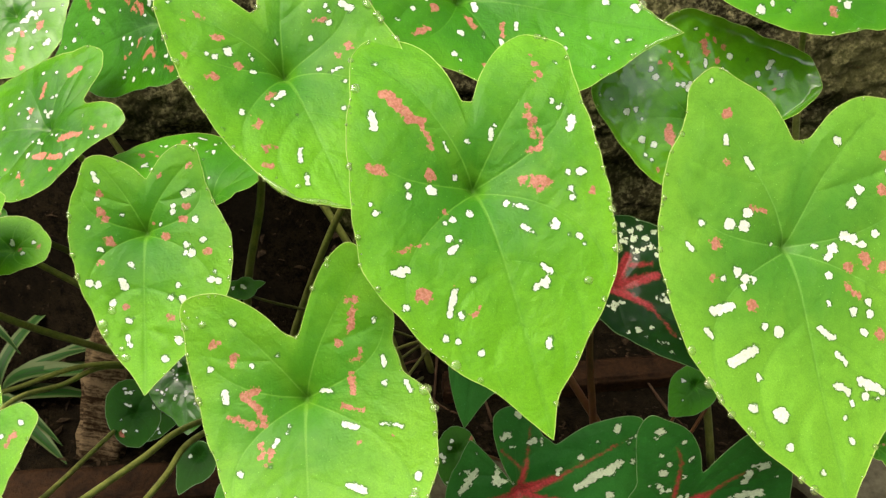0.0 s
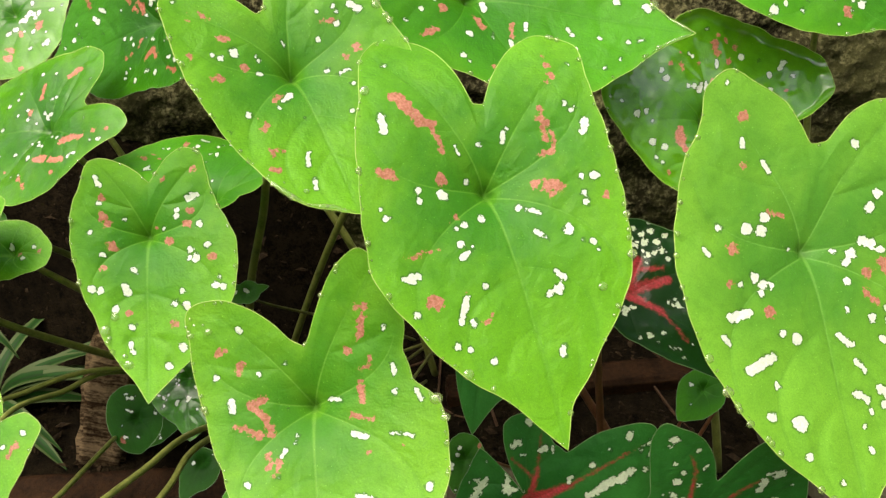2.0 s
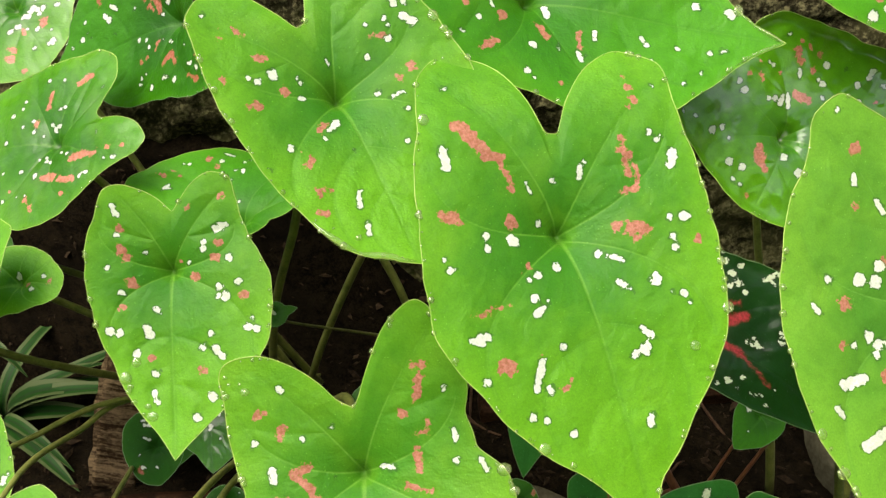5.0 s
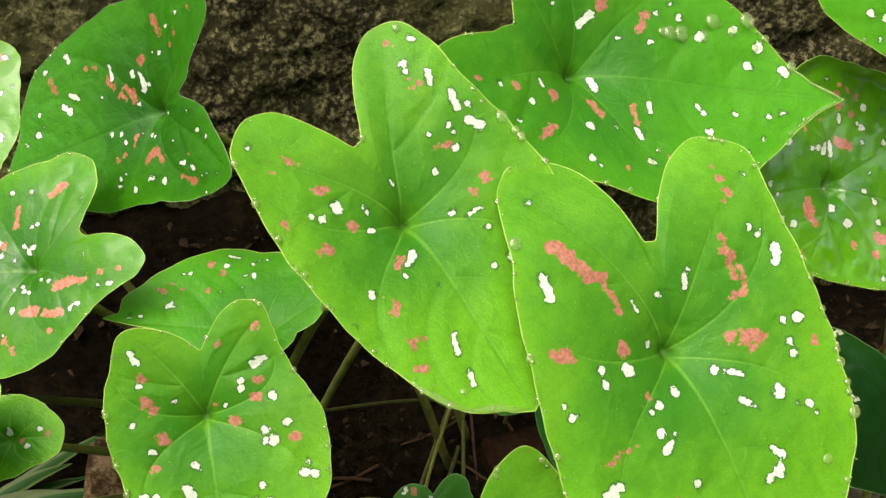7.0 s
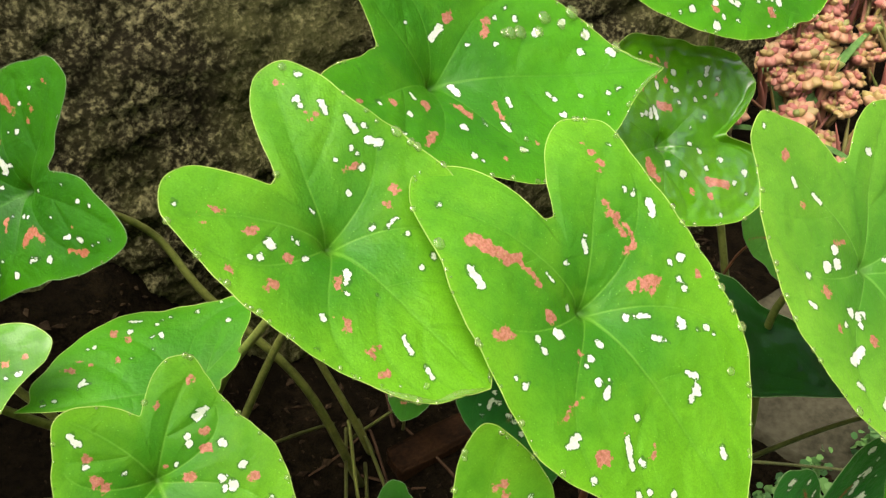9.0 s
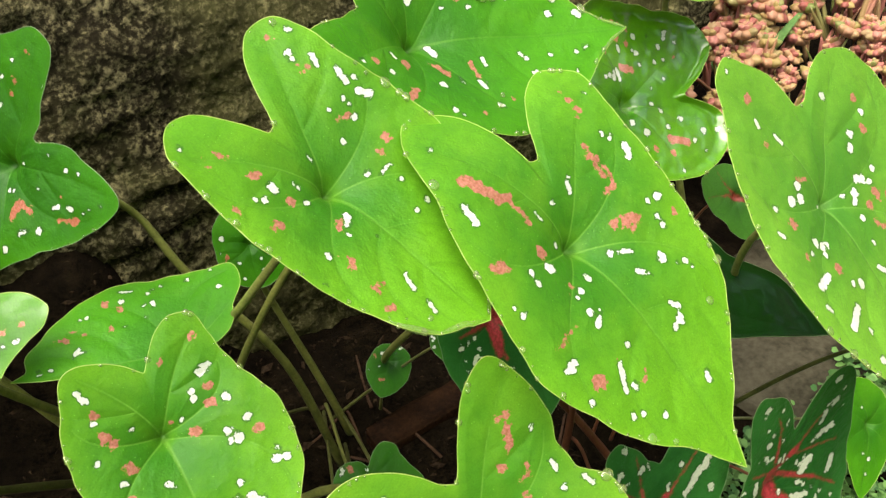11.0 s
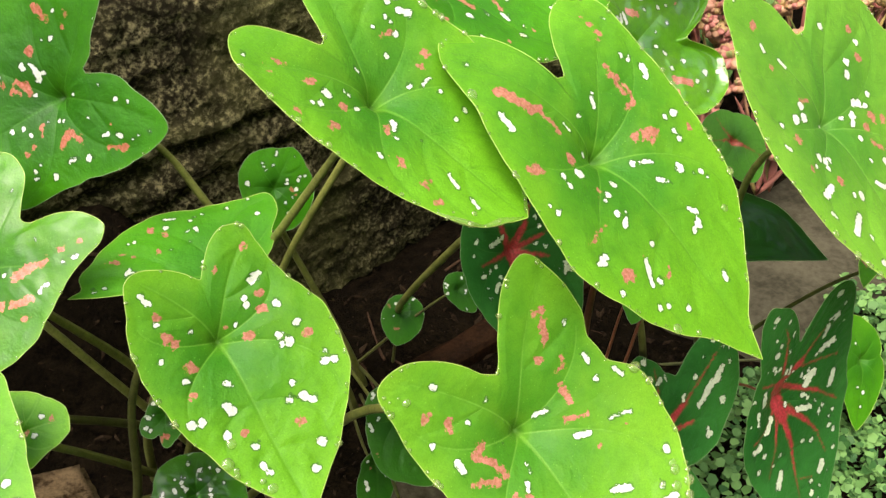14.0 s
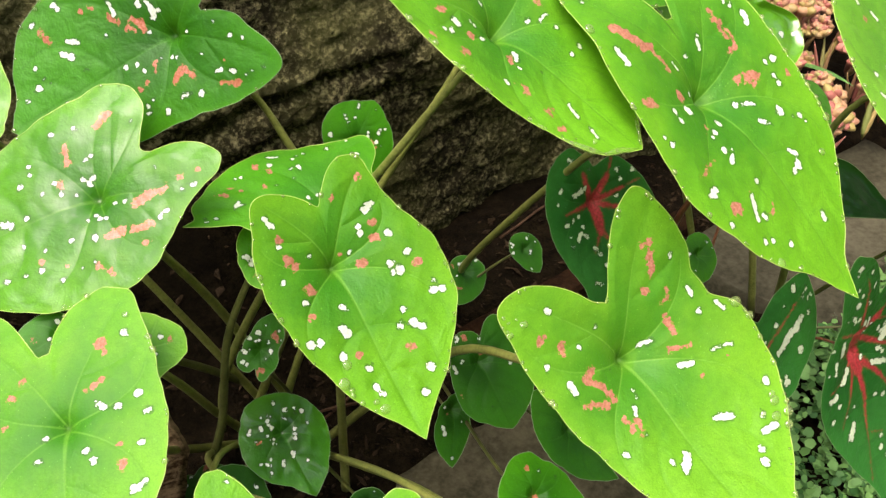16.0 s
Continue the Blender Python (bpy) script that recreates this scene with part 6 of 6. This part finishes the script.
# dark level bands on the old face
m, nt, b = material("banded_brick", 0.85)
co = nt.nodes.new("ShaderNodeTexCoord")
wide = nt.nodes.new("ShaderNodeMapping")
wide.inputs["Scale"].default_value = (22, 22, 150)
nt.links.new(co.outputs["Object"], wide.inputs["Vector"])
band = node(nt, "TexNoise", Scale=1.0, Detail=4.0, Roughness=0.65)
nt.links.new(wide.outputs["Vector"], band.inputs["Vector"])
speck = grain(nt, 260, 4.0, 0.7)
face = math_node(nt, "MULTIPLY_ADD", band.outputs["Fac"], 0.8, math_node(nt, "MULTIPLY", speck, 0.4))
nt.links.new(mix(nt, smooth(nt, face, 0.5, 0.74), (0.022, 0.012, 0.005), (0.175, 0.122, 0.066)), b.inputs["Base Color"])
b.inputs["Specular IOR Level"].default_value = 0.05
bump(nt, b, face, 0.8, 0.003)
BRICK = m
brick = rough_block("brick", (0.042, 0.055, 0.14), BRICK, (-0.312, 0.512, -0.012), (-4, 17, 2), wear=0.0022)
tagged(brick, "weathered light brown brick standing on end in soil", "brick")
plank = rough_block("plank", (0.30, 0.035, 0.03), WOOD, (-0.30, 0.452, -0.012), (3, 0, 4), wear=0.003, seed=4)
tagged(plank, "damp brown wooden plank lying on the soil", "plank")
board = rough_block("plank", (0.34, 0.03, 0.025), WOOD, (0.17, 0.585, -0.008), (0, 0, 6), wear=0.003, seed=9)
tagged(board, "damp dark wooden edging board lying on soil", "plank")

# ---- striped grass-like plant by the wall ----
m, nt, b = material("striped_blade", 0.45)
across = attr(nt, "across")
lines = math_node(nt, "MULTIPLY_ADD", grain(nt, 40, 2.0), 0.25, across)
# greens and cream are darkened: the dark corner's shade is in these colours
col = mix(nt, smooth(nt, lines, 0.62, 0.78), (0.010, 0.042, 0.006), (0.055, 0.075, 0.028))
col = mix(nt, math_node(nt, "MULTIPLY", smooth(nt, across, 0.22, 0.12), 0.7), col, (0.014, 0.027, 0.010))
nt.links.new(col, b.inputs["Base Color"])
b.inputs["Specular IOR Level"].default_value = 0.08
STRIPED = m


def strap(name, pts, width, mat, parent, fold=0.25):
    """A long arching blade, keeled along its middle."""
    verts, faces, across = [], [], []
    k = len(pts)
    for i, q in enumerate(pts):
        t = (pts[min(i + 1, k - 1)] - pts[max(i - 1, 0)]).normalized()
        side = t.cross(Vector((0, 0, 1)))
        side = side.normalized() if side.length > 1e-4 else Vector((1, 0, 0))
        up = side.cross(t)
        w = width * math.sin(math.pi * (0.12 + 0.88 * i / (k - 1))) ** 0.7 if i < k - 1 else 0.0003
        for s in (-1, -0.5, 0, 0.5, 1):
            verts.append(q + side * w * s + up * w * fold * abs(s))
            across.append(abs(s))
    for i in range(k - 1):
        faces += [(i * 5 + j, i * 5 + j + 1, (i + 1) * 5 + j + 1, (i + 1) * 5 + j) for j in range(4)]
    ob = link_mesh(name, verts, faces, mat, parent)
    ob.matrix_parent_inverse = parent.matrix_world.inverted()
    layer = ob.data.attributes.new("across", "FLOAT", "POINT")
    layer.data.foreach_set("value", np.asarray(across, dtype=np.float32))
    return ob


spider = root("spider_plant", (-0.43, 0.55, 0.0), "striped cream and green spider plant with arching leaves", "plant")
grass = random.Random(5)
for i in range(16):
    ang = grass.uniform(-0.7, 0.6) if i < 10 else grass.uniform(0, 6.28)
    reach, high = grass.uniform(0.09, 0.14), grass.uniform(0.012, 0.04)
    foot = Vector((-0.43, 0.55, 0.0)) + Vector((math.cos(ang), math.sin(ang), 0)) * 0.012
    tip = foot + Vector((math.cos(ang) * reach, math.sin(ang) * reach, grass.uniform(0.0, 0.03)))
    strap("blade", bezier(foot, foot + Vector((0, 0, high)), (foot + tip) / 2 + Vector((0, 0, high * 1.1)), tip, 12), grass.uniform(0.005, 0.011), STRIPED, spider)
# two taller arching blades
for tip in ((-0.36, 0.52, 0.10), (-0.50, 0.50, 0.13)):
    foot = Vector((-0.43, 0.56, 0.0))
    strap("blade", bezier(foot, foot + Vector((0, 0, 0.09)), (foot + Vector(tip)) / 2 + Vector((0, 0, 0.11)), Vector(tip), 12), 0.007, STRIPED, spider)

# ---- fleshy pink and yellow-green succulents beyond the wall's end ----
m, nt, b = material("succulent", 0.4)
rnd = nt.nodes.new("ShaderNodeNewGeometry").outputs["Random Per Island"]
ramp = nt.nodes.new("ShaderNodeValToRGB")
for pos, c in ((0.0, (0.27, 0.06, 0.06)), (0.3, (0.40, 0.15, 0.125)), (0.52, (0.27, 0.22, 0.06)), (0.78, (0.42, 0.19, 0.13)), (1.0, (0.13, 0.19, 0.04))):
    e = ramp.color_ramp.elements.new(pos) if pos not in (0.0, 1.0) else ramp.color_ramp.elements[0 if pos == 0.0 else -1]
    e.color = (*c, 1)
nt.links.new(rnd, ramp.inputs["Fac"])
nt.links.new(mix(nt, math_node(nt, "MULTIPLY", grain(nt, 300, 3.0), 0.2), ramp.outputs["Color"], (0.5, 0.4, 0.2)), b.inputs["Base Color"])
b.inputs["Specular IOR Level"].default_value = 0.25
SUCCULENT = m


def bulb(size, long):
    """A plump leaf: a rounded, tapered pad."""
    v, f, n, rings = [(0, 0, 0)], [], 6, 4
    for k in range(1, rings + 1):
        t = k / (rings + 0.6)
        r = size * math.sin(math.pi * t ** 0.8) ** 0.8
        v += [(r * math.cos(2 * math.pi * j / n), long * t, r * 0.8 * math.sin(2 * math.pi * j / n)) for j in range(n)]
    v.append((0, long, 0))
    f += [(0, 1 + (j + 1) % n, 1 + j) for j in range(n)]
    for k in range(rings - 1):
        f += [(1 + k * n + j, 1 + k * n + (j + 1) % n, 1 + (k + 1) * n + (j + 1) % n, 1 + (k + 1) * n + j) for j in range(n)]
    f += [(1 + (rings - 1) * n + j, 1 + (rings - 1) * n + (j + 1) % n, len(v) - 1) for j in range(n)]
    return v, f


def spread(name, shapes, mat, label, category, smooth_faces=True):
    """Many small pieces joined into one mesh."""
    verts, faces = [], []
    for (v, f), m in shapes:
        o = len(verts)
        verts += [m @ Vector(q) for q in v]
        faces += [tuple(o + i for i in q) for q in f]
    return tagged(link_mesh(name, verts, faces, mat, None, "", smooth_faces), label, category, kind="stuff")


pads = random.Random(8)
shapes = []
for _ in range(380):
    x, y = pads.uniform(0.46, 1.15), pads.uniform(0.50, 1.15)
    if y < 0.44 + 0.18 * x:
        continue
    z = 0.05 + 0.12 * max(0, noise.noise((x * 4, y * 4, 2)) + 0.5) + pads.uniform(0, 0.05)
    tilt = pose(x, y, z, pads.uniform(-25, 25), pads.uniform(-25, 25), pads.uniform(0, 360))
    n = pads.randrange(7, 11)
    size = pads.uniform(0.008, 0.014)
    for ring_no, (lift, share) in enumerate(((15, 1.0), (48, 0.7))):
        for j in range(n - 2 * ring_no):
            shapes.append((bulb(size * 0.72 * share, size * 1.75 * share), tilt @ pose(0, 0, 0.004 * ring_no, lift + pads.uniform(-8, 8), 0, 360 * j / (n - 2 * ring_no) + 20 * ring_no)))
    for j in range(3):
        shapes.append((bulb(size * 0.32, z * 0.5), tilt @ pose(0, 0, -z * 0.5, 80 + pads.uniform(-20, 20), 0, pads.uniform(0, 360))))
spread("succulents", shapes, SUCCULENT, "pink, coral and yellow-green fleshy succulents in a bed", "succulents")

# ---- small-leaved ground cover beside the paving ----
m, nt, b = material("ground_cover_leaf", 0.5)
rnd = nt.nodes.new("ShaderNodeNewGeometry").outputs["Random Per Island"]
nt.links.new(mix(nt, rnd, (0.022, 0.085, 0.018), (0.15, 0.30, 0.08)), b.inputs["Base Color"])
b.inputs["Specular IOR Level"].default_value = 0.2
COVER = m
tuft = random.Random(12)
pad = ([(0, 0, 0), (0.5, 0.35, 0.1), (0.42, 0.8, 0.05), (0, 1, -0.08), (-0.42, 0.8, 0.05), (-0.5, 0.35, 0.1), (0, 0.5, 0)], [(0, 1, 6), (1, 2, 6), (2, 3, 6), (3, 4, 6), (4, 5, 6), (5, 0, 6)])
shapes = []
while len(shapes) < 24000:
    x, y = tuft.uniform(0.06, 0.95), tuft.uniform(-0.05, 0.48)
    if y > 0.36 + 0.20 * (x - 0.1) or noise.noise((x * 11, y * 11, 6)) < -0.25:
        continue
    top = 0.012 + 0.055 * max(0.0, noise.noise((x * 9, y * 9, 1)) + 0.45)
    s = tuft.uniform(0.005, 0.010)
    shapes.append((pad, pose(x, y, tuft.uniform(0.2, 1) * top, tuft.uniform(-50, 40), tuft.uniform(-40, 40), tuft.uniform(0, 360)) @ Matrix.Diagonal((s, s, s, 1))))
spread("ground_cover", shapes, COVER, "low light green small-leaved creeping plants beside paving", "ground cover")

# ---- grey-green straps among the succulents ----
GREY_STRAP = plain("grey_green_strap", (0.04, 0.11, 0.025), (0.11, 0.22, 0.06), 30, 0.5, 0.2, spec=0.15)
agave = root("strap_plant", (0.60, 0.74, 0.03), "grey-green plant with long narrow strap leaves", "plant")
for ang, reach, high in ((205, 0.20, 0.10), (175, 0.18, 0.09), (20, 0.2, 0.12), (260, 0.14, 0.08), (80, 0.2, 0.12)):
    foot = Vector((0.60, 0.74, 0.03))
    tip = foot + Vector((math.cos(radians(ang)) * reach, math.sin(radians(ang)) * reach, high))
    strap("blade", bezier(foot, foot + Vector((0, 0, high * 0.7)), (foot + tip) / 2 + Vector((0, 0, high * 0.45)), tip, 12), 0.007, GREY_STRAP, agave, 0.4)

# ---- litter on the soil ----
bits = random.Random(31)
shapes = []
chip = ([(-1, 0, 0), (-0.2, 0.5, 0.15), (1, 0.1, 0), (0.1, -0.6, 0.1), (0, 0, 0.35)], [(0, 4, 1), (1, 4, 2), (2, 4, 3), (3, 4, 0)])
for _ in range(3200):
    x, y = bits.uniform(-0.5, 0.45), bits.uniform(0.38, 0.70)
    s = bits.uniform(0.0012, 0.0035) if bits.random() < 0.85 else bits.uniform(0.004, 0.009)
    shapes.append((chip, pose(*soil_height(x, y)[:2], soil_height(x, y)[2] + s * 0.2, bits.uniform(-40, 40), bits.uniform(-40, 40), bits.uniform(0, 360)) @ Matrix.Diagonal((s, s * bits.uniform(0.4, 1), s, 1))))
# crumb browns are darkened too, with the same leaf shade in them
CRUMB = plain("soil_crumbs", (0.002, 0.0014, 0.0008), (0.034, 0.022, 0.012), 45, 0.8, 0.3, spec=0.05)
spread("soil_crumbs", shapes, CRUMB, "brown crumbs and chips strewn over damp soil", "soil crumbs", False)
TWIG = plain("dry_twig", (0.020, 0.010, 0.006), (0.075, 0.042, 0.024), 120, 0.8, 0.4, spec=0.1)
for i in range(11):
    x, y, a = bits.uniform(-0.2, 0.3), bits.uniform(0.46, 0.68), bits.uniform(0, 6.28)
    l = bits.uniform(0.05, 0.16)
    pts = [Vector((x + math.cos(a) * l * t, y + math.sin(a) * l * t * 0.6, soil_height(x + math.cos(a) * l * t, y + math.sin(a) * l * t * 0.6)[2] + 0.003 + 0.004 * math.sin(t * 5 + i))) for t in (0, 0.2, 0.4, 0.6, 0.8, 1.0)]
    tagged(tube("twig", pts, [0.0016, 0.0015, 0.0014, 0.0013, 0.0011, 0.0007], TWIG, sides=6), "thin dry brown twig lying on the soil", "twig", "twigs on the soil")

# ---- outer leaf stalks that rise beside the plank ----
for a, b2, c2 in (((-0.168, 0.383, 0.171), (-0.168, 0.300, 0.237), (-0.170, 0.215, 0.302)), ((-0.162, 0.372, 0.172), (-0.157, 0.300, 0.222), (-0.154, 0.225, 0.272))):
    pts = through_points((c2, b2, a, (-0.165, 0.56, -0.005)))
    st = tube("stalk", pts, [0.0016 + 0.0008 * t for t in np.linspace(0, 1, len(pts)).tolist()], STALK, STOCK["front"])
    st.matrix_parent_inverse = STOCK["front"].matrix_world.inverted()
